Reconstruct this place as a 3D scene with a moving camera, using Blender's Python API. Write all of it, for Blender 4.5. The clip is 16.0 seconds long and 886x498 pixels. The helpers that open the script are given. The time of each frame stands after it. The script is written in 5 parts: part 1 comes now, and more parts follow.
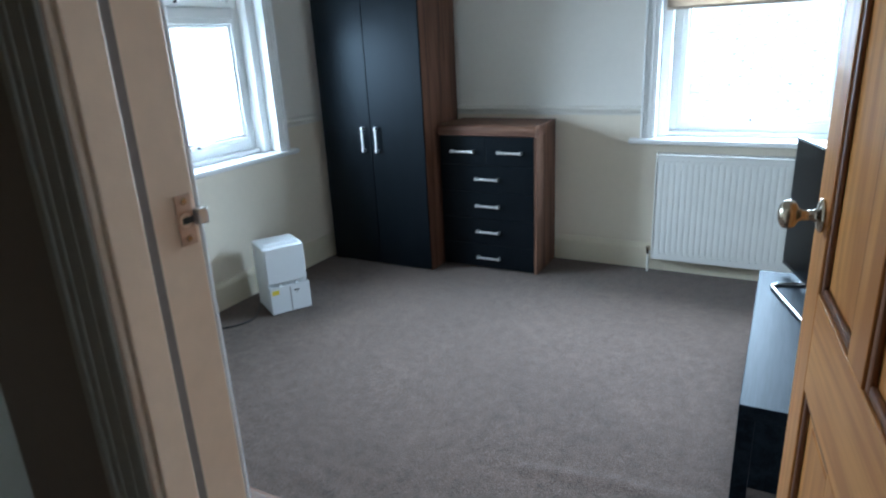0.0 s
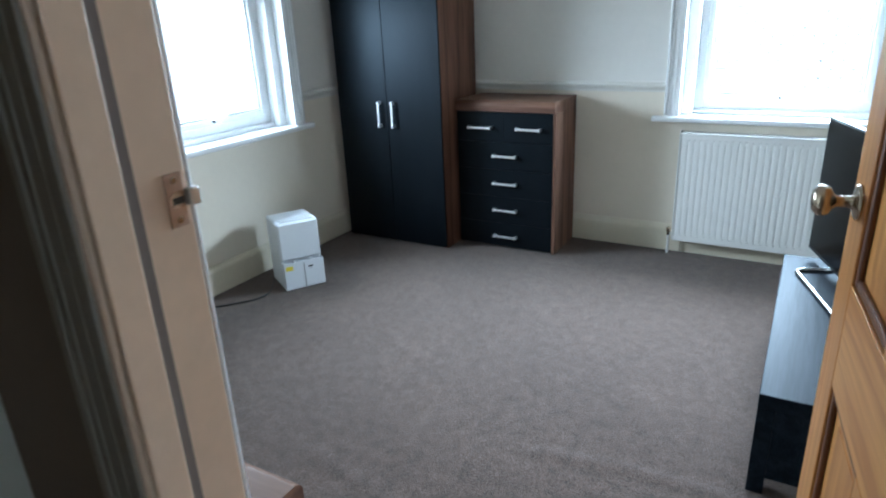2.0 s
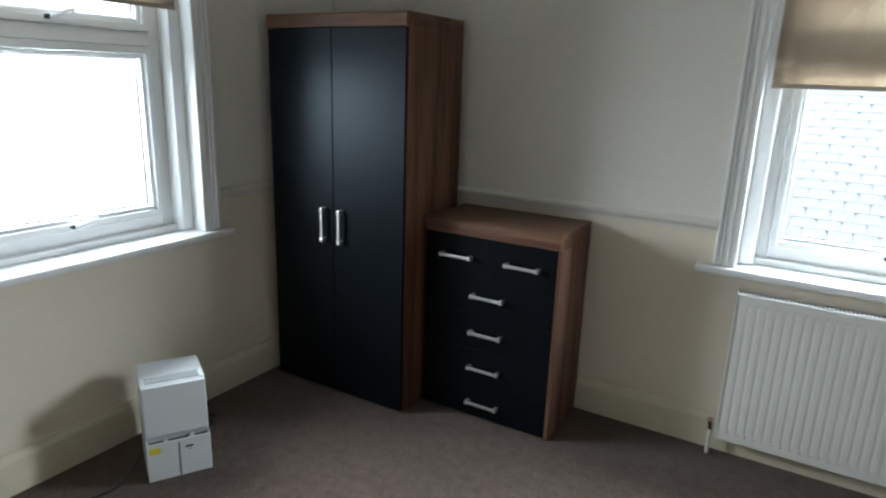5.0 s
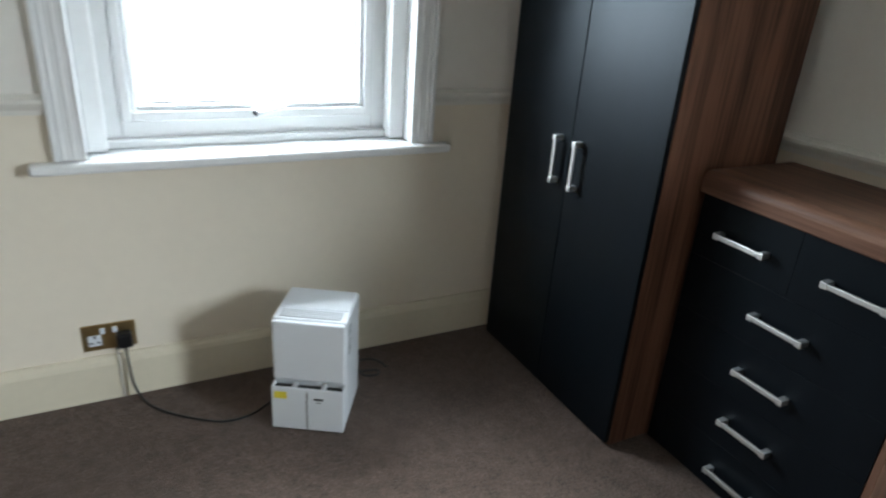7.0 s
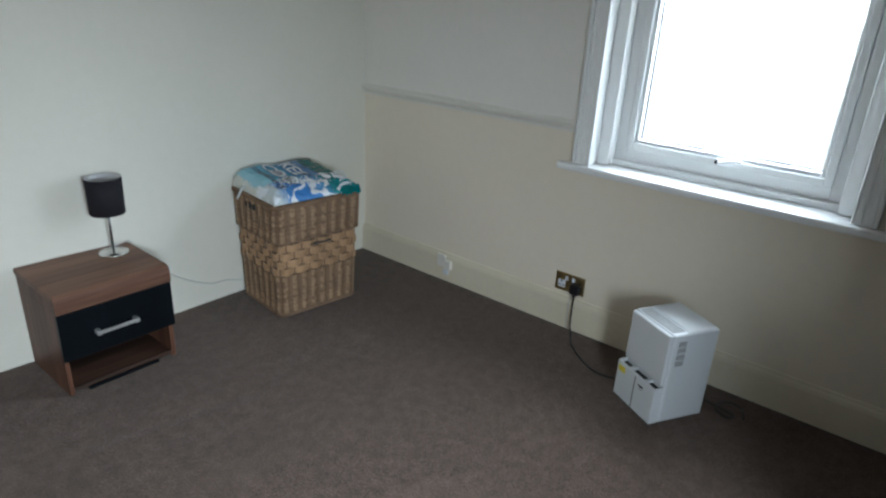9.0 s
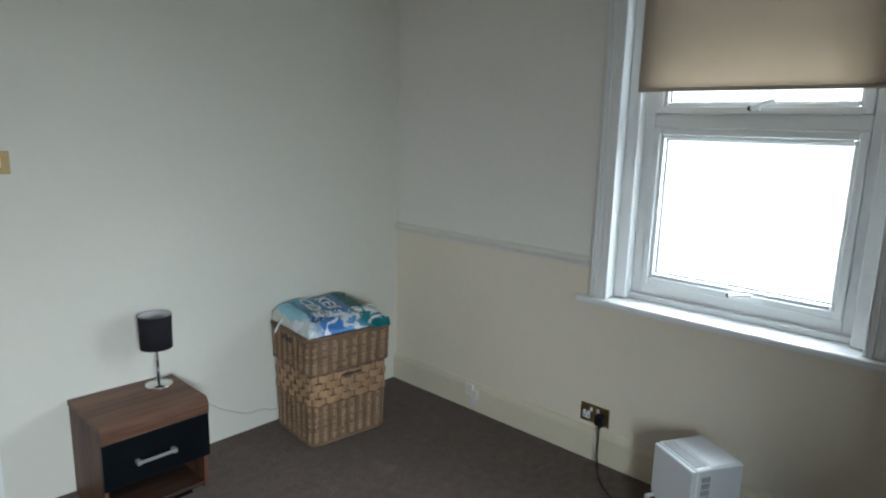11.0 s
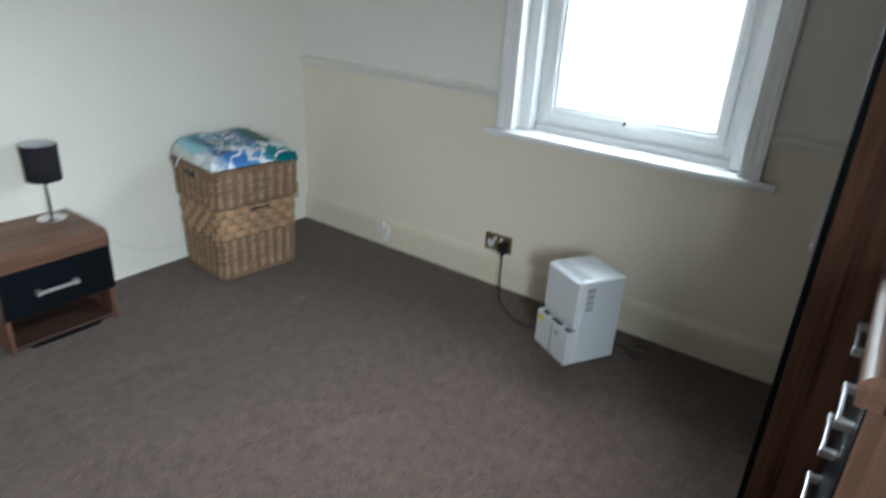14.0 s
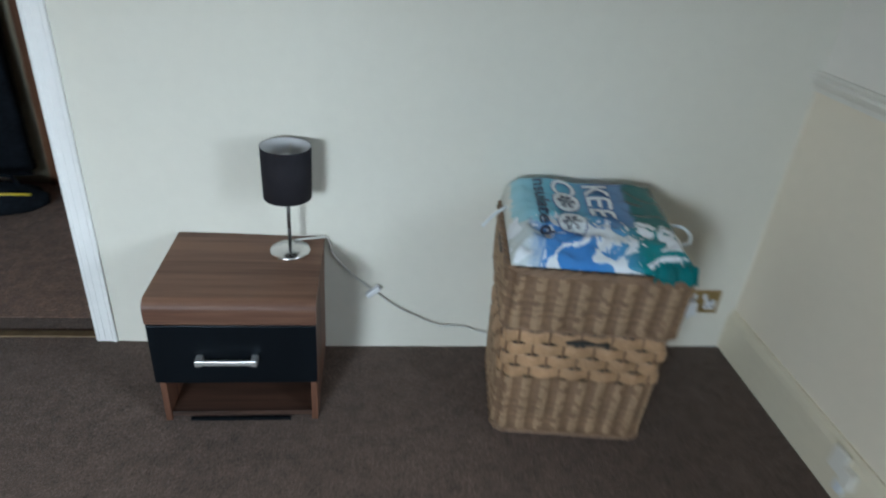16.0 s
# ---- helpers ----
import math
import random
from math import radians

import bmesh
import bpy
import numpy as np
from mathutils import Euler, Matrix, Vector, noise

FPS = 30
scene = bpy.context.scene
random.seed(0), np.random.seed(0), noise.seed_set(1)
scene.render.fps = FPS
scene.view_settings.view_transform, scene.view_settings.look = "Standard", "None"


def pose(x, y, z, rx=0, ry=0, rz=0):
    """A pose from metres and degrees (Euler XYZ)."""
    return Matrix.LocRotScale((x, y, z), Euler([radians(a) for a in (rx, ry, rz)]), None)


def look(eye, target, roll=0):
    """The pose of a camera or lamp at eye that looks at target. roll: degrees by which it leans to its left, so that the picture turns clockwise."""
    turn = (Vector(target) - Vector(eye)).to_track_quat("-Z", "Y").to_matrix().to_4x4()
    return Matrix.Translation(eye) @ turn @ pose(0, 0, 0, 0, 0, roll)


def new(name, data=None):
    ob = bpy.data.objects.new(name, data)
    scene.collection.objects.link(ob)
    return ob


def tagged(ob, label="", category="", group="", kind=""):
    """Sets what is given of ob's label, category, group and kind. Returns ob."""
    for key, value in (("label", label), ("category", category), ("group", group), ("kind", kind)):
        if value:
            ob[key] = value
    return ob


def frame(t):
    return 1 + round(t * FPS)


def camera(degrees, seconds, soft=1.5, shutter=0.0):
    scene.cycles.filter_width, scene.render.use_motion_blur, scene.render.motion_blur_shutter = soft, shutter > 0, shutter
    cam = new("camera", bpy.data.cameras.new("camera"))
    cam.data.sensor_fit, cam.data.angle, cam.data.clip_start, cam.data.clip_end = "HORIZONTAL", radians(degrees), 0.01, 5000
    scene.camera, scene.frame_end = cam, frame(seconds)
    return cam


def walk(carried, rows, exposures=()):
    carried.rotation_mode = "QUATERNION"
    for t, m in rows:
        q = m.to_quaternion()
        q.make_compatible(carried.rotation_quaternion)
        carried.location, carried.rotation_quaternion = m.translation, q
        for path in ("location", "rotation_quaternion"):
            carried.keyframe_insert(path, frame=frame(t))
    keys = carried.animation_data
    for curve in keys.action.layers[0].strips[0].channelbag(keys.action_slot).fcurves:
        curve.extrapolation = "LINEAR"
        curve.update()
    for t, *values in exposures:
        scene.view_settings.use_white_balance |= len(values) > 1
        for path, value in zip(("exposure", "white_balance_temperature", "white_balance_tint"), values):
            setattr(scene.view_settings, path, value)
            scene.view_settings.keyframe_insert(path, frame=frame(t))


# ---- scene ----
cam = camera(70.2, 16.0, 2.1, 0.4)
PATH = [
    (0, (0.707, 1.219, 1.466), (-0.21, 2.883, 0.84), -2.9),
    (0.5, (0.704, 1.16, 1.409), (-0.254, 2.782, 0.738), -2.8),
    (1, (0.713, 1.131, 1.385), (-0.251, 2.743, 0.7), -2.9),
    (1.5, (0.713, 1.153, 1.406), (-0.25, 2.763, 0.714), -2.8),
    (2, (0.693, 1.272, 1.46), (-0.263, 2.885, 0.765), -2.6),
    (2.5, (0.584, 1.48, 1.499), (-0.367, 3.1, 0.811), -2.6),
    (3, (0.491, 1.684, 1.565), (-0.373, 3.385, 0.966), -0.7),
    (3.2, (0.468, 1.77, 1.59), (-0.312, 3.53, 1.05), 0.5),
    (5.5, (0.211, 2.586, 1.558), (-0.969, 4.116, 1.039), 3.5),
    (6, (0.198, 2.777, 1.539), (-1.335, 3.894, 0.906), 3.8),
    (6.5, (0.146, 3.023, 1.47), (-1.49, 3.911, 0.741), 4.0),
    (7, (-0.063, 3.349, 1.402), (-1.686, 4.216, 0.62), 4.1),
    (7.5, (-0.146, 3.796, 1.36), (-1.696, 4.633, 0.413), 7.9),
    (8, (-0.031, 4.229, 1.374), (-1.749, 4.487, 0.383), 8.8),
    (8.4, (0.232, 4.39, 1.485), (-1.476, 3.9, 0.566), 6.4),
    (8.7, (0.363, 4.467, 1.499), (-1.192, 3.508, 0.684), 4.1),
    (9, (0.466, 4.51, 1.537), (-0.984, 3.354, 0.788), 3.1),
    (11.5, (0.529, 4.664, 1.657), (-0.918, 3.33, 1.3), 1.2),
    (12, (0.526, 4.625, 1.682), (-0.952, 3.314, 1.372), 1.1),
    (12.5, (0.519, 4.678, 1.693), (-1.086, 3.487, 1.615), 1.4),
    (13, (0.45, 4.747, 1.705), (-1.26, 3.72, 1.554), 1.5),
    (13.5, (0.484, 4.756, 1.606), (-1.235, 3.84, 1.153), 3.1),
    (14, (0.523, 4.754, 1.517), (-0.981, 3.703, 0.721), 3.4),
    (14.5, (0.359, 4.646, 1.47), (-0.967, 3.491, 0.517), 2.4),
    (15, (-0.019, 4.378, 1.433), (-1.168, 3.07, 0.449), 2.0),
    (15.5, (-0.412, 4.021, 1.436), (-1.193, 2.44, 0.492), 3.6),
    (16, (-0.821, 3.55, 1.405), (-1.061, 1.82, 0.43), 5.0),
]
EXPOSURES = [(0, 3.0, 5250, 4.3), (0.6, 3.5, 5450, 4.3), (1.0, 3.53, 5550, 4.3), (1.6, 3.54, 5450, 4.3), (2.0, 3.17, 5300, 4.3), (2.5, 2.55, 5100, 1.8), (3.0, 2.41, 5700, 4.8), (5.5, 2.4, 6250, 7.8), (6.5, 2.5, 6050, 8.3), (7.5, 3.15, 6400, 8.8), (8.0, 3.05, 6050, 8.3), (8.5, 2.5, 5950, 8.3), (9.0, 2.19, 6050, 7.8), (11.5, 2.1, 6150, 7.3), (13.0, 2.36, 6200, 7.3), (14.0, 2.5, 6100, 7.8), (15.0, 2.3, 6050, 7.3), (15.5, 2.15, 6000, 7.3), (16, 2.4, 5950, 6.8)]
walk(cam, [(t, look(eye, target, roll)) for t, eye, target, roll in PATH], EXPOSURES)

# ---- plan, in metres ----
XW, XE, YS, YN, CEIL = -2.165, 1.90, 1.765, 5.235, 2.75      # inner faces of the bedroom
HALL_Y, HALL_X, HALL_BACK = 1.605, -0.212, 0.45                # the landing outside the door
DOOR_Y = 1.735                                                 # the south wall thins towards the door
DOOR_L, DOOR_R, DOOR_H = 0.083, 0.922, 2.03
WIN_A, WIN_B, WIN_HALF, WIN_LOW, WIN_TOP = 3.774, 0.535, 0.525, 0.845, 2.56

# ---- world, sun, window light ----
world = bpy.data.worlds.new("sky")
scene.world = world
world.use_nodes = True
wn = world.node_tree
sky = wn.nodes.new("ShaderNodeTexSky")
sky.sky_type, sky.sun_disc = "NISHITA", False
sky.sun_elevation, sky.sun_rotation, sky.air_density, sky.dust_density = radians(48), radians(160), 1.0, 1.0
wn.nodes["Background"].inputs["Strength"].default_value = 0.14
cloud = wn.nodes.new("ShaderNodeMix")
cloud.data_type = "RGBA"
cloud.inputs[0].default_value = 0.75
cloud.inputs[7].default_value = (6.2, 6.9, 7.6, 1)
wn.links.new(sky.outputs["Color"], cloud.inputs[6])
wn.links.new(cloud.outputs[2], wn.nodes["Background"].inputs["Color"])
sun = new("sun", bpy.data.lights.new("sun", "SUN"))
sun.data.energy, sun.data.angle, sun.data.color = 1.5, radians(12), (1.0, 0.96, 0.9)
sun.matrix_world = look((3, -6, 12), (2, 0, 5))


def window_lamp(name, m, wide, high, watts, colour, spread):
    lamp = new(name, bpy.data.lights.new(name, "AREA"))
    lamp.data.shape, lamp.data.size, lamp.data.size_y = "RECTANGLE", wide, high
    lamp.data.energy, lamp.data.color = watts, colour
    lamp.data.spread = radians(spread)
    lamp.matrix_world = m
    return lamp


window_lamp("daylight_a", look((XW - 0.60, WIN_A, 1.46), (XW + 2.0, WIN_A + 0.06, 0.22)), 1.10, 0.74, 10.5, (0.90, 0.97, 1.0), 132)
window_lamp("daylight_b", look((WIN_B + 0.10, YN + 0.60, 1.46), (WIN_B - 0.80, YN - 2.0, -0.30)), 1.10, 0.74, 20.0, (0.88, 0.96, 1.0), 130)


# ---- materials ----
def material(name, base, rough=0.6, metal=0.0, vary=0.08, scale=6.0, fine=60.0, bump=0.0, bump_scale=200.0, spec=0.5, stretch=(1, 1, 1), island=0.0, sheen=0.0):
    m = bpy.data.materials.new(name)
    m.use_nodes = True
    t = m.node_tree
    b = t.nodes["Principled BSDF"]
    b.inputs["Roughness"].default_value, b.inputs["Metallic"].default_value = rough, metal
    b.inputs["Specular IOR Level"].default_value = spec
    if sheen:
        b.inputs["Sheen Weight"].default_value = sheen
    co = t.nodes.new("ShaderNodeTexCoord")
    mp = t.nodes.new("ShaderNodeMapping")
    mp.inputs["Scale"].default_value = stretch
    t.links.new(co.outputs["Object"], mp.inputs["Vector"])
    n1, n2 = t.nodes.new("ShaderNodeTexNoise"), t.nodes.new("ShaderNodeTexNoise")
    n1.inputs["Scale"].default_value, n2.inputs["Scale"].default_value = scale, fine
    n1.inputs["Detail"].default_value = n2.inputs["Detail"].default_value = 4
    for n in (n1, n2):
        t.links.new(mp.outputs["Vector"], n.inputs["Vector"])
    add = t.nodes.new("ShaderNodeMath")
    add.operation = "MULTIPLY_ADD"
    add.inputs[1].default_value = 0.6
    t.links.new(n1.outputs["Fac"], add.inputs[0])
    half = t.nodes.new("ShaderNodeMath")
    half.operation = "MULTIPLY"
    half.inputs[1].default_value = 0.4
    t.links.new(n2.outputs["Fac"], half.inputs[0])
    t.links.new(half.outputs[0], add.inputs[2])
    ramp = t.nodes.new("ShaderNodeValToRGB")
    lo, hi = [c * (1 - vary) for c in base], [min(c * (1 + vary), 0.95) for c in base]
    ramp.color_ramp.elements[0].color, ramp.color_ramp.elements[1].color = (*lo, 1), (*hi, 1)
    ramp.color_ramp.elements[0].position, ramp.color_ramp.elements[1].position = 0.3, 0.7
    t.links.new(add.outputs[0], ramp.inputs["Fac"])
    out = ramp.outputs["Color"]
    if island:
        hs = t.nodes.new("ShaderNodeHueSaturation")
        info = t.nodes.new("ShaderNodeNewGeometry")
        mr = t.nodes.new("ShaderNodeMapRange")
        mr.inputs["To Min"].default_value, mr.inputs["To Max"].default_value = 1 - island, 1 + island
        t.links.new(info.outputs["Random Per Island"], mr.inputs["Value"])
        t.links.new(mr.outputs[0], hs.inputs["Value"])
        t.links.new(out, hs.inputs["Color"])
        out = hs.outputs["Color"]
    t.links.new(out, b.inputs["Base Color"])
    if bump:
        n3 = t.nodes.new("ShaderNodeTexNoise")
        n3.inputs["Scale"].default_value, n3.inputs["Detail"].default_value = bump_scale, 3
        t.links.new(mp.outputs["Vector"], n3.inputs["Vector"])
        bp = t.nodes.new("ShaderNodeBump")
        bp.inputs["Strength"].default_value, bp.inputs["Distance"].default_value = bump, 0.004
        t.links.new(n3.outputs["Fac"], bp.inputs["Height"])
        t.links.new(bp.outputs["Normal"], b.inputs["Normal"])
    return m


def wood(name, dark, light, rough, grain, rings=0.0, bump=0.05):
    """Timber whose grain runs along the axis that grain leaves small."""
    m = material(name, dark, rough)
    t = m.node_tree
    b = t.nodes["Principled BSDF"]
    co = t.nodes.new("ShaderNodeTexCoord")
    mp = t.nodes.new("ShaderNodeMapping")
    mp.inputs["Scale"].default_value = grain
    t.links.new(co.outputs["Object"], mp.inputs["Vector"])
    broad, fine = t.nodes.new("ShaderNodeTexNoise"), t.nodes.new("ShaderNodeTexNoise")
    broad.inputs["Scale"].default_value, broad.inputs["Detail"].default_value, broad.inputs["Distortion"].default_value = 1.0, 3, rings
    fine.inputs["Scale"].default_value, fine.inputs["Detail"].default_value = 7.0, 5
    t.links.new(mp.outputs["Vector"], broad.inputs["Vector"])
    t.links.new(mp.outputs["Vector"], fine.inputs["Vector"])
    mix = t.nodes.new("ShaderNodeMath")
    mix.operation = "MULTIPLY_ADD"
    mix.inputs[1].default_value, mix.inputs[2].default_value = 0.35, 0.0
    t.links.new(fine.outputs["Fac"], mix.inputs[0])
    add = t.nodes.new("ShaderNodeMath")
    add.operation = "MULTIPLY_ADD"
    add.inputs[1].default_value = 0.65
    t.links.new(broad.outputs["Fac"], add.inputs[0])
    t.links.new(mix.outputs[0], add.inputs[2])
    ramp = t.nodes.new("ShaderNodeValToRGB")
    e = ramp.color_ramp.elements
    e[0].position, e[0].color = 0.40, (*dark, 1)
    e[1].position, e[1].color = 0.60, (*light, 1)
    t.links.new(add.outputs[0], ramp.inputs["Fac"])
    t.links.new(ramp.outputs["Color"], b.inputs["Base Color"])
    bp = t.nodes.new("ShaderNodeBump")
    bp.inputs["Strength"].default_value, bp.inputs["Distance"].default_value = bump, 0.002
    t.links.new(fine.outputs["Fac"], bp.inputs["Height"])
    t.links.new(bp.outputs["Normal"], b.inputs["Normal"])
    return m


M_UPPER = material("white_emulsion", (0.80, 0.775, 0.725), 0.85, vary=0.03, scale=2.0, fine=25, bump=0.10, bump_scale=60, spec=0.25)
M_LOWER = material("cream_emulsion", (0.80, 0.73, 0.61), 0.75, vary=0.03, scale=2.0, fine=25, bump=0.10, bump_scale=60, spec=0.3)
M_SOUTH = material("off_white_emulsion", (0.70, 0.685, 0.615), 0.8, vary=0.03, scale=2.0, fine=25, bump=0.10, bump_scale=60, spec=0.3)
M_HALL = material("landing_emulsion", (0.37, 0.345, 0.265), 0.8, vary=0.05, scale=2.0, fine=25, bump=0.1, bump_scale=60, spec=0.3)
M_CEIL = material("ceiling_paint", (0.84, 0.835, 0.81), 0.9, vary=0.03, scale=1.5, fine=30, bump=0.08, bump_scale=80, spec=0.2)
M_GLOSS = material("white_gloss", (0.84, 0.85, 0.85), 0.35, vary=0.03, scale=5, fine=40, bump=0.03, bump_scale=90)
M_CREAM_GLOSS = material("cream_gloss", (0.72, 0.66, 0.52), 0.4, vary=0.04, scale=5, fine=40, bump=0.04, bump_scale=90)
M_JAMB = material("aged_cream_gloss", (0.70, 0.52, 0.36), 0.45, vary=0.06, scale=5, fine=40, bump=0.06, bump_scale=70)
M_RAIL = material("aged_white_gloss", (0.77, 0.75, 0.69), 0.45, vary=0.04, scale=5, fine=40, bump=0.04, bump_scale=90)
M_HANDLE = material("satin_steel", (0.80, 0.81, 0.82), 0.36, 0.9, vary=0.04)
M_UPVC = material("upvc", (0.86, 0.875, 0.88), 0.28, vary=0.015, scale=4, fine=40)
M_GASKET = material("black_gasket", (0.02, 0.02, 0.022), 0.6)


def carpet_material(name, base):
    m = material(name, base, 0.97, vary=0.15, scale=1.6, fine=9, bump=1.0, bump_scale=190, spec=0.08, sheen=0.2)
    t = m.node_tree
    b = t.nodes["Principled BSDF"]
    src = b.inputs["Base Color"].links[0].from_socket
    co = t.nodes.new("ShaderNodeTexCoord")
    out = src
    for scale, lo, hi in ((21.0, 0.84, 1.17), (95.0, 0.80, 1.22), (230.0, 0.60, 1.45)):
        n = t.nodes.new("ShaderNodeTexNoise")
        n.inputs["Scale"].default_value, n.inputs["Detail"].default_value = scale, 2
        t.links.new(co.outputs["Object"], n.inputs["Vector"])
        mr = t.nodes.new("ShaderNodeMapRange")
        mr.inputs["From Min"].default_value, mr.inputs["From Max"].default_value = 0.33, 0.67
        mr.inputs["To Min"].default_value, mr.inputs["To Max"].default_value = lo, hi
        t.links.new(n.outputs["Fac"], mr.inputs["Value"])
        mul = t.nodes.new("ShaderNodeMix")
        mul.data_type, mul.blend_type = "RGBA", "MULTIPLY"
        mul.inputs[0].default_value = 1
        t.links.new(out, mul.inputs[6])
        t.links.new(mr.outputs[0], mul.inputs[7])
        out = mul.outputs[2]
    worn = t.nodes.new("ShaderNodeTexNoise")
    worn.inputs["Scale"].default_value, worn.inputs["Detail"].default_value, worn.inputs["Distortion"].default_value = 3.3, 7, 0.6
    t.links.new(co.outputs["Object"], worn.inputs["Vector"])
    spots = t.nodes.new("ShaderNodeMapRange")
    spots.inputs["From Min"].default_value, spots.inputs["From Max"].default_value = 0.60, 0.74
    spots.inputs["To Max"].default_value = 0.30
    t.links.new(worn.outputs["Fac"], spots.inputs["Value"])
    pale = t.nodes.new("ShaderNodeMix")
    pale.data_type = "RGBA"
    pale.inputs[7].default_value = (base[0] * 2.0, base[1] * 2.05, base[2] * 2.1, 1)
    t.links.new(spots.outputs[0], pale.inputs[0])
    t.links.new(out, pale.inputs[6])
    t.links.new(pale.outputs[2], b.inputs["Base Color"])
    return m


M_CARPET = carpet_material("brown_carpet", (0.086, 0.0585, 0.046))
M_HALLCARPET = carpet_material("landing_carpet", (0.19, 0.115, 0.082))
M_WALNUT_V = wood("walnut_upright", (0.056, 0.024, 0.016), (0.185, 0.090, 0.056), 0.45, (11, 11, 0.5), 0.8)
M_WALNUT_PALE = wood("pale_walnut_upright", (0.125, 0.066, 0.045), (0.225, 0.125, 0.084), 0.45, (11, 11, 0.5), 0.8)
M_WALNUT_H = wood("walnut_flat", (0.100, 0.050, 0.034), (0.205, 0.112, 0.074), 0.46, (0.6, 13, 13), 0.8)
for m_ in (M_WALNUT_V, M_WALNUT_H, M_WALNUT_PALE):
    m_.node_tree.nodes["Principled BSDF"].inputs["Specular IOR Level"].default_value = 0.22
# Blue in base and specular tint imitates window sheen on the black fronts.
M_BLACK = material("blue_sheen_black_foil", (0.0030, 0.0043, 0.0060), 0.37, vary=0.25, scale=5, fine=80, bump=0.05, bump_scale=150, spec=0.20, stretch=(4, 4, 0.4))
M_BLACK.node_tree.nodes["Principled BSDF"].inputs["Specular Tint"].default_value = (0.72, 0.86, 1.0, 1)
# Blue in the grain colours and specular tint imitates sky reflected on the bench.
M_BLACKWOOD = wood("sky_tinted_black_ash", (0.004, 0.0055, 0.009), (0.014, 0.018, 0.026), 0.6, (22, 1.2, 22), 1.2, 0.12)
M_BLACKWOOD.node_tree.nodes["Principled BSDF"].inputs["Specular IOR Level"].default_value = 0.15
M_BLACKWOOD.node_tree.nodes["Principled BSDF"].inputs["Specular Tint"].default_value = (0.50, 0.78, 1.0, 1)
M_CHROME = material("satin_chrome", (0.72, 0.72, 0.71), 0.22, 1.0, vary=0.04)
M_STEEL = material("brushed_steel", (0.62, 0.61, 0.58), 0.30, 1.0, vary=0.05, fine=120)
M_BRASS = material("aged_brass", (0.42, 0.31, 0.15), 0.38, 1.0, vary=0.15, scale=20)
M_BRONZE = material("worn_bronze", (0.47, 0.40, 0.31), 0.25, 1.0, vary=0.2, scale=30)
M_COPPER = material("tarnished_plate", (0.44, 0.30, 0.215), 0.45, 0.7, vary=0.15, scale=30)
M_WHITEPLASTIC = material("white_plastic", (0.70, 0.73, 0.76), 0.38, vary=0.02, bump=0.02, bump_scale=300)
M_GREYVENT = material("grey_vent", (0.22, 0.23, 0.24), 0.5)
M_DARKHOLE = material("dark_recess", (0.03, 0.035, 0.035), 0.7)
M_YELLOW = material("yellow_sticker", (0.75, 0.62, 0.05), 0.5)
M_BLACKPLASTIC = material("black_plastic", (0.010, 0.010, 0.011), 0.38, vary=0.1, spec=0.3)
M_SCREEN = material("dark_screen", (0.003, 0.003, 0.0035), 0.22, vary=0.1, spec=0.10)
M_RADIATOR = material("white_enamel", (0.78, 0.78, 0.75), 0.32, vary=0.02, scale=4)
M_BLIND = material("beige_blind_cloth", (0.45, 0.388, 0.318), 0.9, vary=0.035, scale=3.5, fine=18, bump=0.15, bump_scale=500, spec=0.15)


def stained_blind(name):
    m = material(name, (0.46, 0.39, 0.315), 0.9, vary=0.07, scale=3.5, fine=18, bump=0.15, bump_scale=500, spec=0.15)
    t = m.node_tree
    b = t.nodes["Principled BSDF"]
    src = b.inputs["Base Color"].links[0].from_socket
    co, n, mr, mx = t.nodes.new("ShaderNodeTexCoord"), t.nodes.new("ShaderNodeTexNoise"), t.nodes.new("ShaderNodeMapRange"), t.nodes.new("ShaderNodeMix")
    n.inputs["Scale"].default_value, n.inputs["Detail"].default_value, n.inputs["Distortion"].default_value = 6.0, 5, 0.8
    t.links.new(co.outputs["Object"], n.inputs["Vector"])
    mr.inputs["From Min"].default_value, mr.inputs["From Max"].default_value, mr.inputs["To Max"].default_value = 0.55, 0.68, 0.42
    t.links.new(n.outputs["Fac"], mr.inputs["Value"])
    mx.data_type = "RGBA"
    mx.inputs[7].default_value = (0.74, 0.70, 0.60, 1)
    t.links.new(mr.outputs[0], mx.inputs[0])
    t.links.new(src, mx.inputs[6])
    t.links.new(mx.outputs[2], b.inputs["Base Color"])
    return m


M_BLIND_STAINED = stained_blind("stained_blind_cloth")
M_ALU = material("blind_tube", (0.64, 0.65, 0.62), 0.5, vary=0.03)
M_SHADE = material("charcoal_shade_cloth", (0.022, 0.021, 0.026), 0.9, vary=0.1, bump=0.2, bump_scale=600, spec=0.15)
M_SHADE_IN = material("silver_shade_lining", (0.55, 0.56, 0.58), 0.5, vary=0.03)
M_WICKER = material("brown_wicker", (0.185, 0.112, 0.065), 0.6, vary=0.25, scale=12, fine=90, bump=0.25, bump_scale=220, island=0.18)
M_WICKER_PALE = material("pale_wicker", (0.36, 0.222, 0.122), 0.50, vary=0.32, scale=12, fine=90, bump=0.25, bump_scale=220, island=0.15)
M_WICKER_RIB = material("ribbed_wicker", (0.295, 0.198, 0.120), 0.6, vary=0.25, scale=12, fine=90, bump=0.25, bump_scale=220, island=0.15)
M_PINE_V = wood("honey_pine_upright", (0.42, 0.165, 0.038), (0.62, 0.30, 0.085), 0.34, (11, 11, 0.55), 1.6)
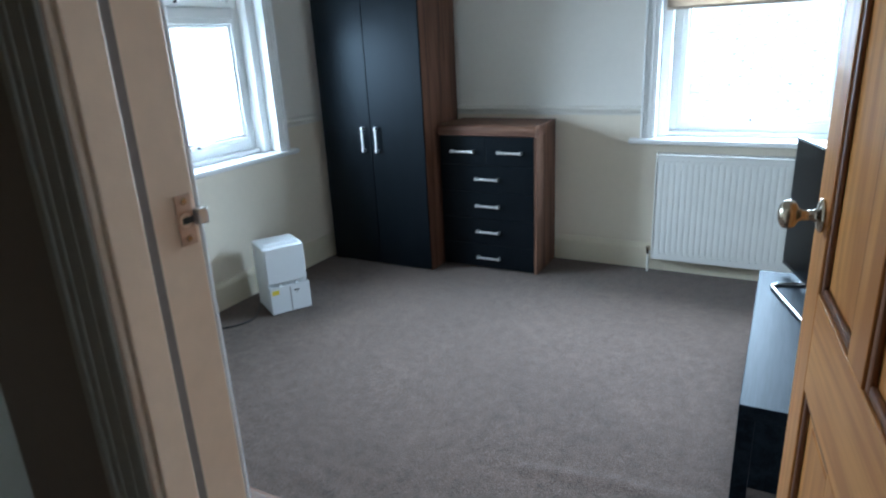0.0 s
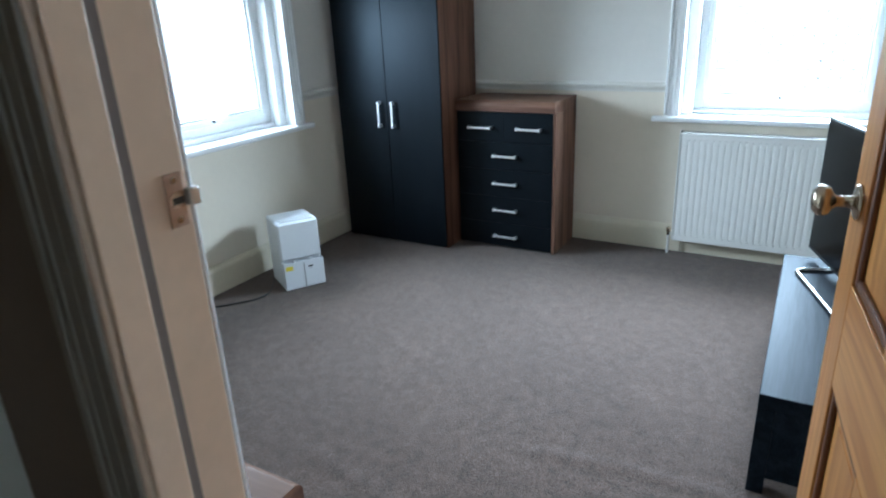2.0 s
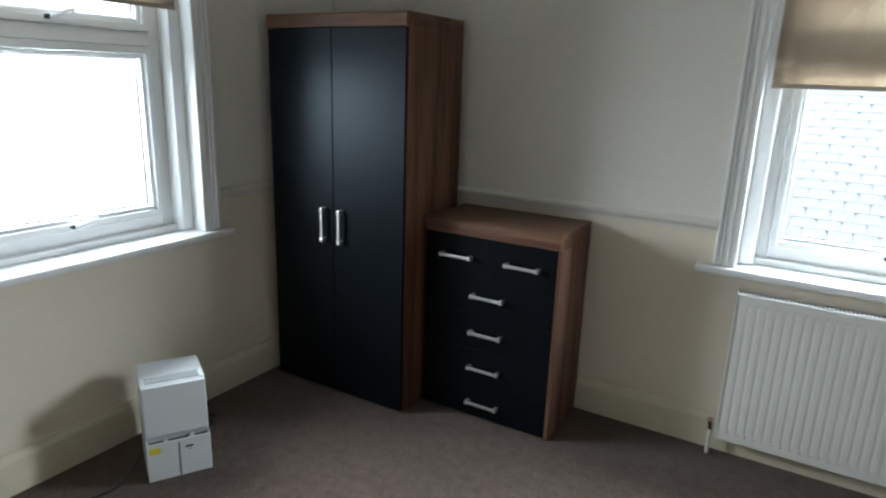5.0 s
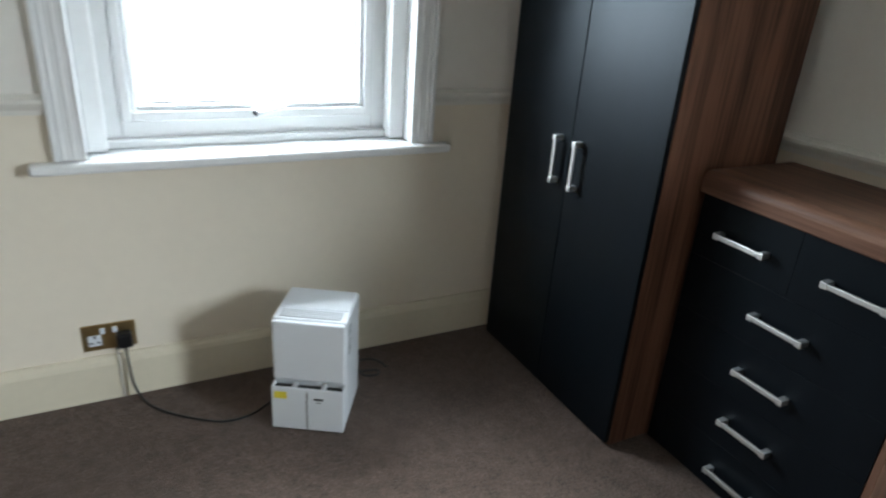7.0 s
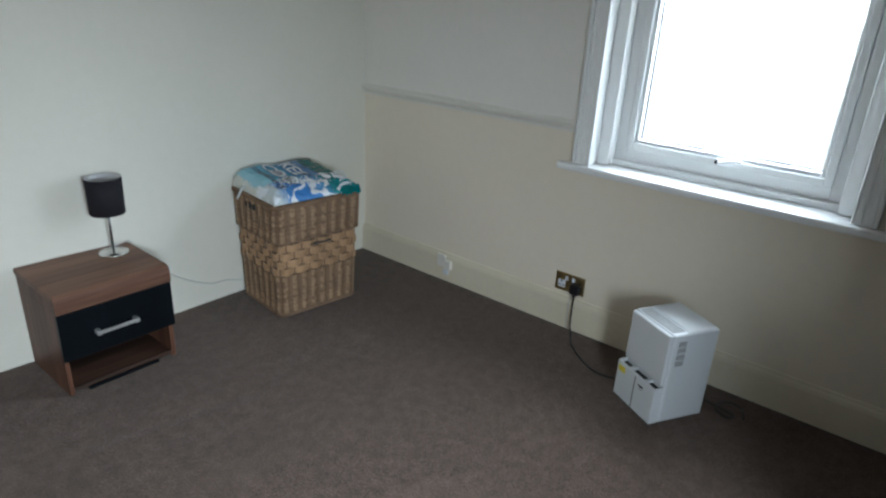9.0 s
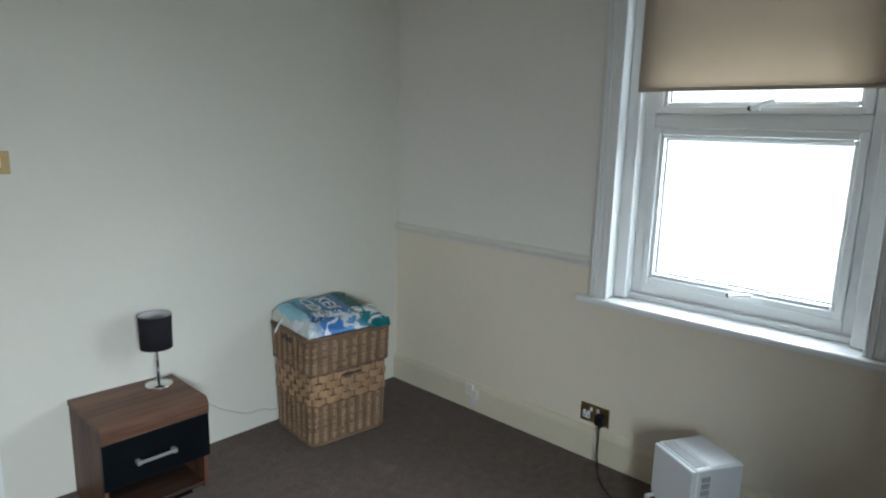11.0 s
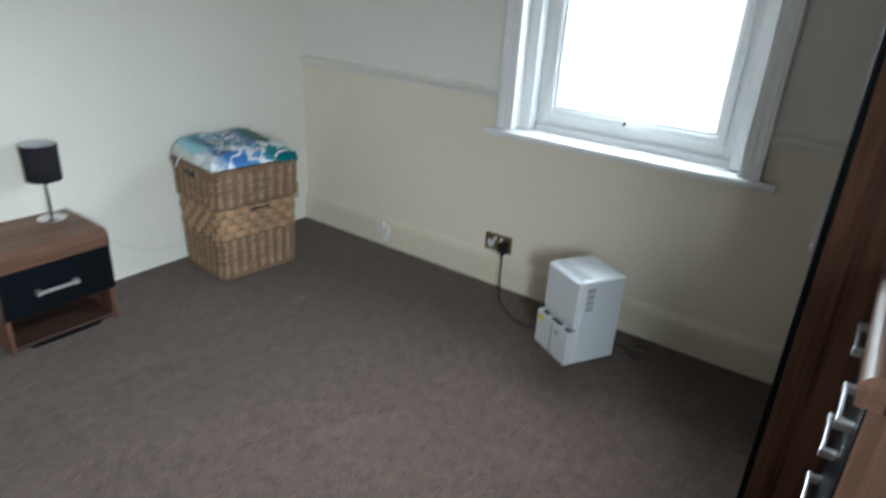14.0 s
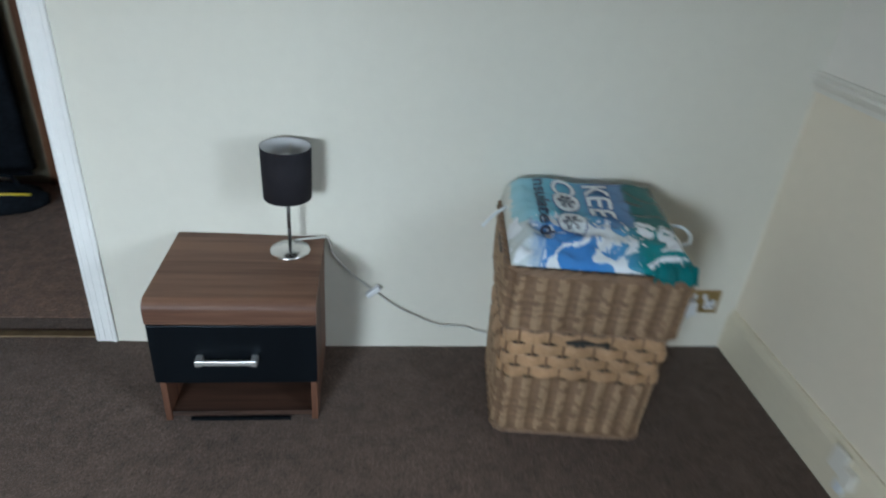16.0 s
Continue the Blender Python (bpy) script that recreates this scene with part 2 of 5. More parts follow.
M_PINE_H = wood("honey_pine_rail", (0.43, 0.17, 0.040), (0.63, 0.31, 0.09), 0.34, (0.7, 11, 11), 2.2)
# Walnut darkened for the shade around the bedside shelf.
M_WALNUT_SHADED = wood("shaded_walnut_shelf", (0.018, 0.009, 0.006), (0.070, 0.034, 0.022), 0.55, (0.6, 13, 13), 0.8)
M_PALEWOOD = wood("pale_birch", (0.52, 0.42, 0.29), (0.68, 0.57, 0.42), 0.5, (0.7, 11, 11), 0.6)
M_DULLBRASS = material("dull_brass", (0.20, 0.145, 0.085), 0.55, 0.6, vary=0.25, scale=25)
M_DARKCHROME = material("dark_chrome", (0.26, 0.26, 0.27), 0.25, 1.0, vary=0.05)
M_PINE_DARK = wood("dark_pine_moulding", (0.11, 0.040, 0.016), (0.22, 0.088, 0.034), 0.40, (11, 11, 0.8), 1.0)
M_BROWNDOOR = wood("red_brown_timber", (0.10, 0.042, 0.02), (0.19, 0.085, 0.04), 0.45, (11, 11, 0.6), 1.2)
M_CABLE = material("black_cable", (0.012, 0.012, 0.013), 0.45)
M_WHITECABLE = material("clear_white_cable", (0.60, 0.60, 0.57), 0.4)
M_COAT = material("navy_coat_cloth", (0.012, 0.016, 0.022), 0.9, vary=0.5, scale=9, fine=60, bump=0.4, bump_scale=120, spec=0.1)
M_COAT_GREEN = material("green_grey_cloth", (0.05, 0.07, 0.065), 0.85, vary=0.6, scale=16, fine=60, bump=0.4, bump_scale=120, spec=0.1)
M_SLATE = material("weathered_slate", (0.175, 0.175, 0.18), 0.7, vary=0.25, scale=1.5, fine=14, bump=0.3, bump_scale=30, island=0.22)
M_BRICK = material("stock_brick", (0.32, 0.22, 0.15), 0.85, vary=0.2, scale=2, fine=20)
M_GROUND = material("pale_ground", (0.30, 0.30, 0.29), 0.9, vary=0.15, scale=0.3, fine=3)


def glass_material():
    m = bpy.data.materials.new("window_glass")
    m.use_nodes = True
    t = m.node_tree
    t.nodes.remove(t.nodes["Principled BSDF"])
    clear, gloss, mix = t.nodes.new("ShaderNodeBsdfTransparent"), t.nodes.new("ShaderNodeBsdfGlossy"), t.nodes.new("ShaderNodeMixShader")
    clear.inputs["Color"].default_value = (0.95, 0.97, 0.97, 1)
    gloss.inputs["Roughness"].default_value = 0.02
    mix.inputs[0].default_value = 0.05
    t.links.new(clear.outputs[0], mix.inputs[1])
    t.links.new(gloss.outputs[0], mix.inputs[2])
    t.links.new(mix.outputs[0], t.nodes["Material Output"].inputs["Surface"])
    return m


M_GLASS = glass_material()


# ---- mesh helpers ----
def mesh_of(name, bm, *mats):
    me = bpy.data.meshes.new(name)
    bmesh.ops.recalc_face_normals(bm, faces=bm.faces)
    bm.to_mesh(me)
    bm.free()
    for m in mats:
        me.materials.append(m)
    return me


def part(name, bm, mat, parent, label="", m=None, smooth=False):
    mats = mat if isinstance(mat, (list, tuple)) else [mat]
    me = mesh_of(name, bm, *mats)
    if smooth:
        me.shade_smooth()
    ob = new(name, me)
    ob.parent = parent
    if m is not None:
        ob.matrix_basis = m
    if label:
        ob["label"] = label
    return ob


def thing(name, m, label, category, group="", kind=""):
    ob = new(name)
    ob.empty_display_size = 0.1
    ob.matrix_basis = m
    return tagged(ob, label, category, group, kind)


def box(x0, x1, y0, y1, z0, z1, bevel=0.0, segs=2, bm=None):
    """A box, added to bm where one is given."""
    own = bmesh.new()
    bmesh.ops.create_cube(own, size=1.0)
    for v in own.verts:
        v.co = ((x0 + x1) / 2 + v.co.x * (x1 - x0), (y0 + y1) / 2 + v.co.y * (y1 - y0), (z0 + z1) / 2 + v.co.z * (z1 - z0))
    if bevel:
        bmesh.ops.bevel(own, geom=own.edges[:], offset=bevel, segments=segs, affect="EDGES", profile=0.5)
    return join(bm, own)


def join(bm, own):
    if bm is None:
        return own
    me = bpy.data.meshes.new("tmp")
    own.to_mesh(me)
    own.free()
    bm.from_mesh(me)
    bpy.data.meshes.remove(me)
    return bm


def moved(bm, m):
    bmesh.ops.transform(bm, matrix=m, verts=bm.verts)
    return bm


def lathe(points, steps=24, bm=None, m=None):
    """A turned shape about z from (radius, height) points."""
    own = bmesh.new()
    rings = []
    for r, z in points:
        rings.append([own.verts.new((r * math.cos(2 * math.pi * i / steps), r * math.sin(2 * math.pi * i / steps), z)) for i in range(steps)])
    for a, b in zip(rings, rings[1:]):
        for i in range(steps):
            own.faces.new((a[i], a[(i + 1) % steps], b[(i + 1) % steps], b[i]))
    for ring, (r, z) in ((rings[0], points[0]), (rings[-1], points[-1])):
        if r > 1e-4:
            own.faces.new(ring)
    bmesh.ops.remove_doubles(own, verts=own.verts, dist=1e-5)
    if m is not None:
        moved(own, m)
    return join(bm, own)


def sweep(points, radius, sides=8, bm=None, closed=False):
    """A round tube through points."""
    own = bmesh.new()
    pts = [Vector(p) for p in points]
    rings = []
    for i, p in enumerate(pts):
        a = pts[i - 1] if i or closed else p
        b = pts[(i + 1) % len(pts)] if i + 1 < len(pts) or closed else p
        d = (b - a).normalized()
        side = d.cross(Vector((0, 0, 1)) if abs(d.z) < 0.9 else Vector((1, 0, 0))).normalized()
        up = side.cross(d)
        rings.append([own.verts.new(p + radius * (math.cos(2 * math.pi * k / sides) * side + math.sin(2 * math.pi * k / sides) * up)) for k in range(sides)])
    pairs = list(zip(rings, rings[1:])) + ([(rings[-1], rings[0])] if closed else [])
    for a, b in pairs:
        for k in range(sides):
            own.faces.new((a[k], a[(k + 1) % sides], b[(k + 1) % sides], b[k]))
    if not closed:
        own.faces.new(rings[0])
        own.faces.new(rings[-1])
    return join(bm, own)


def spline(points, n=10):
    """A smooth line through points."""
    p = [Vector(q) for q in points]
    p = [2 * p[0] - p[1]] + p + [2 * p[-1] - p[-2]]
    out = []
    for i in range(1, len(p) - 2):
        for k in range(n):
            t = k / n
            out.append(0.5 * ((2 * p[i]) + (p[i + 1] - p[i - 1]) * t + (2 * p[i - 1] - 5 * p[i] + 4 * p[i + 1] - p[i + 2]) * t * t + (3 * p[i] - p[i - 1] - 3 * p[i + 1] + p[i + 2]) * t ** 3))
    return out + [p[-2]]


def ring_frame(x0, x1, z0, z1, side, y0, y1, bevel=0.004, low=None, high=None):
    """A rectangular frame, standing in the plane of x and z, of four butted lengths."""
    low, high = low or side, high or side
    bm = box(x0, x0 + side, y0, y1, z0, z1, bevel)
    box(x1 - side, x1, y0, y1, z0, z1, bevel, bm=bm)
    box(x0 + side, x1 - side, y0 + 0.0005, y1 - 0.0005, z0, z0 + low, bevel, bm=bm)
    box(x0 + side, x1 - side, y0 + 0.0005, y1 - 0.0005, z1 - high, z1, bevel, bm=bm)
    return bm


def pierced(us, vs, holes, thick, place):
    """A wall sheet cut along us and vs, without the cells in holes, given thickness; place turns (u, v, depth) into a point."""
    bm = bmesh.new()
    grid = {(i, j): bm.verts.new((u, 0, v)) for i, u in enumerate(us) for j, v in enumerate(vs)}
    for i in range(len(us) - 1):
        for j in range(len(vs) - 1):
            if (i, j) not in holes:
                bm.faces.new((grid[i, j], grid[i + 1, j], grid[i + 1, j + 1], grid[i, j + 1]))
    loose = [v for v in bm.verts if not v.link_faces]
    for v in loose:
        bm.verts.remove(v)
    made = bmesh.ops.extrude_face_region(bm, geom=bm.faces[:])
    for v in made["geom"]:
        if isinstance(v, bmesh.types.BMVert):
            v.co.y = thick
    for v in bm.verts:
        v.co = place(v.co.x, v.co.z, v.co.y)
    return bm


def setting(name, bm, mats, label, category):
    me = mesh_of(name, bm, *mats)
    return tagged(new(name, me), label, category, kind="structure")


def moulding(name, start, end, out, profile, mat, label, category):
    """A length of trim: profile is (out from the wall, height)."""
    s, e, o = Vector(start), Vector(end), Vector(out)
    bm = bmesh.new()
    a = [bm.verts.new(s + o * d + Vector((0, 0, h))) for d, h in profile]
    b = [bm.verts.new(e + o * d + Vector((0, 0, h))) for d, h in profile]
    n = len(profile)
    for i in range(n):
        bm.faces.new((a[i], a[(i + 1) % n], b[(i + 1) % n], b[i]))
    bm.faces.new(a)
    bm.faces.new(b)
    return setting(name, bm, [mat], label, category)


# ---- shell of the bedroom ----
DADO_Z = 1.0
HOLE = WIN_HALF + 0.012


def two_tone(ob):
    for p in ob.data.polygons:
        p.material_index = 1 if p.center.z < DADO_Z else 0


west = setting("wall_west", pierced([YS - 0.165, WIN_A - HOLE, WIN_A + HOLE, YN + 0.3], [-0.1, WIN_LOW - 0.036, DADO_Z, WIN_TOP + 0.012, CEIL + 0.1], {(1, 1), (1, 2)}, 0.28,
                                    lambda u, v, d: (XW - d, u, v)), [M_UPPER, M_LOWER], "white over cream painted wall with a sash-sized window", "wall")
north = setting("wall_north", pierced([XW, WIN_B - HOLE, WIN_B + HOLE, XE], [-0.1, WIN_LOW - 0.036, DADO_Z, WIN_TOP + 0.012, CEIL + 0.1], {(1, 1), (1, 2)}, 0.28,
                                      lambda u, v, d: (u, YN + d, v)), [M_UPPER, M_LOWER], "white over cream painted wall above a radiator", "wall")
for w in (west, north):
    two_tone(w)
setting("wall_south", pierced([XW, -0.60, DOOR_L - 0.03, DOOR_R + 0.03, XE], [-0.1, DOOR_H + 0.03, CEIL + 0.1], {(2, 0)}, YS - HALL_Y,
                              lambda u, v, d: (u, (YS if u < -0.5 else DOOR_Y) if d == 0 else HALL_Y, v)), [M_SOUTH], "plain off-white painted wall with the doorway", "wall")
setting("wall_east", box(XE, XE + 0.2, HALL_Y, YN + 0.28, -0.1, CEIL + 0.1), [M_UPPER], "plain off-white painted wall", "wall")
setting("ceiling", box(XW - 0.28, 3.4, HALL_BACK - 0.2, YN + 0.28, CEIL, CEIL + 0.2), [M_CEIL], "flat white painted ceiling", "ceiling")


def carpet():
    bm = bmesh.new()
    nx, ny = 150, 130
    rows = []
    for j in range(ny + 1):
        row = []
        for i in range(nx + 1):
            x, y = XW + (XE - XW) * i / nx, HALL_Y + (YN - HALL_Y) * j / ny
            z = 0.0016 * noise.noise(Vector((x * 2.2, y * 2.2, 0)))
            seam = 3.02 + 0.10 * (x - 0.2) + 0.02 * math.sin(5 * x)
            if 0.0 < x < 0.8:
                z += 0.007 * math.exp(-((y - seam) / 0.018) ** 2)
            seam2 = 2.62 - 0.25 * (x + 0.6)
            if -0.75 < x < -0.15:
                z += 0.005 * math.exp(-((y - seam2) / 0.02) ** 2)
            row.append(bm.verts.new((x, y, z - 0.001)))
        rows.append(row)
    for j in range(ny):
        for i in range(nx):
            bm.faces.new((rows[j][i], rows[j][i + 1], rows[j + 1][i + 1], rows[j + 1][i]))
    ob = setting("floor", bm, [M_CARPET], "worn grey-brown fitted carpet with slight ruckles", "carpet")
    ob.data.shade_smooth()


carpet()
setting("floor_slab", box(XW - 0.28, 3.4, HALL_BACK - 0.2, YN + 0.28, -0.3, -0.012), [M_GROUND], "floor structure under the carpet", "floor")

SKIRT = [(0, 0), (0.020, 0), (0.020, 0.135), (0.016, 0.150), (0.011, 0.158), (0.008, 0.168), (0, 0.168)]
RAIL = [(0, 0.978), (0.010, 0.978), (0.013, 0.992), (0.024, 1.004), (0.030, 1.014), (0.030, 1.024), (0.018, 1.030), (0.012, 1.036), (0, 1.036)]
moulding("baseboard_west", (XW, YS, 0), (XW, YN, 0), (1, 0, 0), SKIRT, M_CREAM_GLOSS, "tall cream painted skirting board", "skirting")
moulding("baseboard_north", (XW + 0.02, YN, 0), (XE, YN, 0), (0, -1, 0), SKIRT, M_CREAM_GLOSS, "tall cream painted skirting board", "skirting")
ARCH = 0.612
moulding("trim_dado_west", (XW, YS, 0), (XW, WIN_A - ARCH, 0), (1, 0, 0), RAIL, M_RAIL, "white painted dado rail", "dado rail")
moulding("trim_dado_corner", (XW, WIN_A + ARCH, 0), (XW, YN, 0), (1, 0, 0), RAIL, M_RAIL, "white painted dado rail", "dado rail")
moulding("trim_dado_north", (XW + 0.03, YN, 0), (WIN_B - ARCH, YN, 0), (0, -1, 0), RAIL, M_RAIL, "white painted dado rail", "dado rail")
moulding("trim_dado_east", (WIN_B + ARCH, YN, 0), (XE, YN, 0), (0, -1, 0), RAIL, M_RAIL, "white painted dado rail", "dado rail")


# ---- windows ----
def casing(inner, outer, z0, z1, side, k=1.0):
    """One upright of the moulded architrave, its back on the wall face y = 0."""
    a, b = (inner, outer) if side > 0 else (-outer, -inner)
    bm = box(a, b, -0.016 * k, 0, z0, z1, 0.003)
    w = outer - inner
    for f0, f1, d in ((0.0, 0.13, 0.020), (0.30, 0.42, 0.019), (0.62, 0.80, 0.022), (0.80, 1.0, 0.028)):
        u0, u1 = inner + f0 * w, inner + f1 * w
        if side < 0:
            u0, u1 = -u1, -u0
        box(u0 + 0.0006, u1 - 0.0006, -d * k, -0.012 * k, z0 + 0.001, z1 - 0.001, 0.004 * k, bm=bm)
    return bm


def casing_top(inner, outer, z, h):
    bm = box(-outer, outer, -0.016, 0, z, z + h, 0.003)
    for f0, f1, d in ((0.0, 0.13, 0.020), (0.30, 0.42, 0.019), (0.62, 0.80, 0.022), (0.80, 1.0, 0.028)):
        box(-outer + 0.001, outer - 0.001, -d, -0.012, z + f0 * h + 0.0006, z + f1 * h - 0.0006, 0.004, bm=bm)
    return bm


def lever(parent, x, z, y, turn):
    """A white espagnolette handle with its dark key button."""
    h = part("window_handle", box(-0.016, 0.03, -0.012, 0, -0.011, 0.011, 0.004), M_UPVC, parent, "white window handle", pose(x, y, z))
    bm = sweep(spline([(0.0, -0.012, 0), (0.005, -0.030, 0.0), (0.03, -0.036, 0.004), (0.060, -0.034, 0.010), (0.092, -0.028, 0.010)], 5), 0.0080, 8)
    part("lever", bm, M_UPVC, h, "", pose(0, 0, 0, 0, -turn, 0), True)
    part("key_button", lathe([(0.0098, 0), (0.0098, 0.014), (0.007, 0.017), (0, 0.017)], 12), M_GASKET, h, "dark key button", pose(-0.007, -0.0125, 0, 90, 0, 0))
    return h


def window(name, m, label):
    w = thing(name, m, label, "window", kind="structure")
    W, F = WIN_HALF, 0.135
    part("window_frame", ring_frame(-W, W, WIN_LOW, WIN_TOP, 0.104, F, F + 0.07, 0.005, 0.0775, 0.070), M_UPVC, w)
    part("transom", box(-W + 0.1045, W - 0.1045, F + 0.001, F + 0.069, 1.6565, 1.7155, 0.004), M_UPVC, w)
    for nm, z0, z1 in (("lower_sash", 0.924, 1.655), ("upper_sash", 1.717, WIN_TOP - 0.0715)):
        s = part(nm, ring_frame(-0.4195, 0.4195, z0, z1, 0.030, F - 0.014, F + 0.05, 0.005, 0.030, 0.032), M_UPVC, w)
        part("glazing_bead", ring_frame(-0.389, 0.389, z0 + 0.0305, z1 - 0.0325, 0.0175, F + 0.000, F + 0.030, 0.006), M_UPVC, s)
        part("gasket", ring_frame(-0.3735, 0.3735, z0 + 0.046, z1 - 0.048, 0.0065, F + 0.0305, F + 0.0338, 0), M_GASKET, s, "black rubber gasket")
        g = part("pane", box(-0.372, 0.372, F + 0.034, F + 0.040, z0 + 0.047, z1 - 0.049), M_GLASS, s, "clear glass pane")
        g.visible_shadow = False
        part("rebate", ring_frame(-0.426, 0.426, z0 - 0.006, z1 + 0.006, 0.014, F + 0.0512, F + 0.0685, 0), M_UPVC, s)
    lever(w, 0.0, 0.946, F - 0.014, 4)
    lever(w, 0.0, 1.739, F - 0.014, 14)
    for side in (-1, 1):
        a, b = sorted((side * W, side * (W + 0.0115)))
        part("reveal_lining", box(a, b, 0.0, 0.21, WIN_LOW, WIN_TOP, 0), M_GLOSS, w)
        part("stop_bead", box(*sorted((side * (W - 0.058), side * (W - 0.0005))), 0.060, F - 0.0005, WIN_LOW + 0.001, WIN_TOP - 0.001, 0.005), M_GLOSS, w)
        part("architrave", casing(W - 0.002, W + 0.085, WIN_LOW - 0.002, WIN_TOP - 0.0015, side), M_GLOSS, w)
    part("reveal_head", box(-W - 0.0115, W + 0.0115, 0.0, 0.21, WIN_TOP, WIN_TOP + 0.0115), M_GLOSS, w)
    part("architrave_head", casing_top(W, W + 0.085, WIN_TOP - 0.001, 0.075), M_GLOSS, w)
    sill = box(-0.675, 0.675, -0.052, -0.0005, WIN_LOW - 0.036, WIN_LOW - 0.003, 0.011, 3)
    box(-W - 0.011, W + 0.011, -0.002, F + 0.03, WIN_LOW - 0.0345, WIN_LOW - 0.0035, 0.002, bm=sill)
    part("window_sill", sill, M_GLOSS, w, "white gloss window board")
    part("sill_fillet", box(-W + 0.0005, W - 0.0005, F - 0.032, F - 0.0005, WIN_LOW - 0.003, WIN_LOW + 0.026, 0.006), M_GLOSS, w)
    return w


MA, MB = pose(XW, WIN_A, 0, 0, 0, 90), pose(WIN_B, YN, 0)
window("window_1", MA, "white double-glazed window with moulded white architrave")
window("window_2", MB, "white double-glazed window looking on a slate roof")


def roller_blind(m, centre, half, bottom, label, cloth):
    b = thing("roller_blind", m @ pose(centre, -0.008, bottom), label, "blind", "roller blinds")
    top = WIN_TOP - 0.030 - bottom
    bm = bmesh.new()
    cols, rows = 14, 24
    g = [[bm.verts.new((-half + 2 * half * i / cols, 0.0215 + 0.0012 * math.sin(1.3 * i + j * 0.2) * (1 - j / rows), 0.012 + (top - 0.012) * j / rows)) for i in range(cols + 1)] for j in range(rows + 1)]
    for j in range(rows):
        for i in range(cols):
            bm.faces.new((g[j][i], g[j][i + 1], g[j + 1][i + 1], g[j + 1][i]))
    bmesh.ops.solidify(bm, geom=bm.faces[:], thickness=0.0012)
    part("blind_cloth", bm, cloth, b, "beige blackout cloth", smooth=True)
    part("hem_bar", box(-half, half, 0.016, 0.027, 0.0, 0.016, 0.003), M_BLIND, b)
    part("roller", lathe([(0.0225, -half - 0.012), (0.0225, half + 0.012)], 20, m=pose(0, 0, 0, 0, 90, 0)), M_ALU, b, "pale roller tube", pose(0, 0, top), True)
    for s in (-1, 1):
        part("bracket", box(s * (half + 0.016) - 0.004, s * (half + 0.016) + 0.004, -0.016, 0.026, top - 0.022, top + 0.029, 0.002), M_GREYVENT, b)
    return b


roller_blind(MA, 0.005, 0.464, 1.806, "beige roller blind half drawn down in the window recess", M_BLIND)
roller_blind(MB, -0.007, 0.492, 1.573, "beige roller blind stained with pale marks, half drawn", M_BLIND_STAINED)


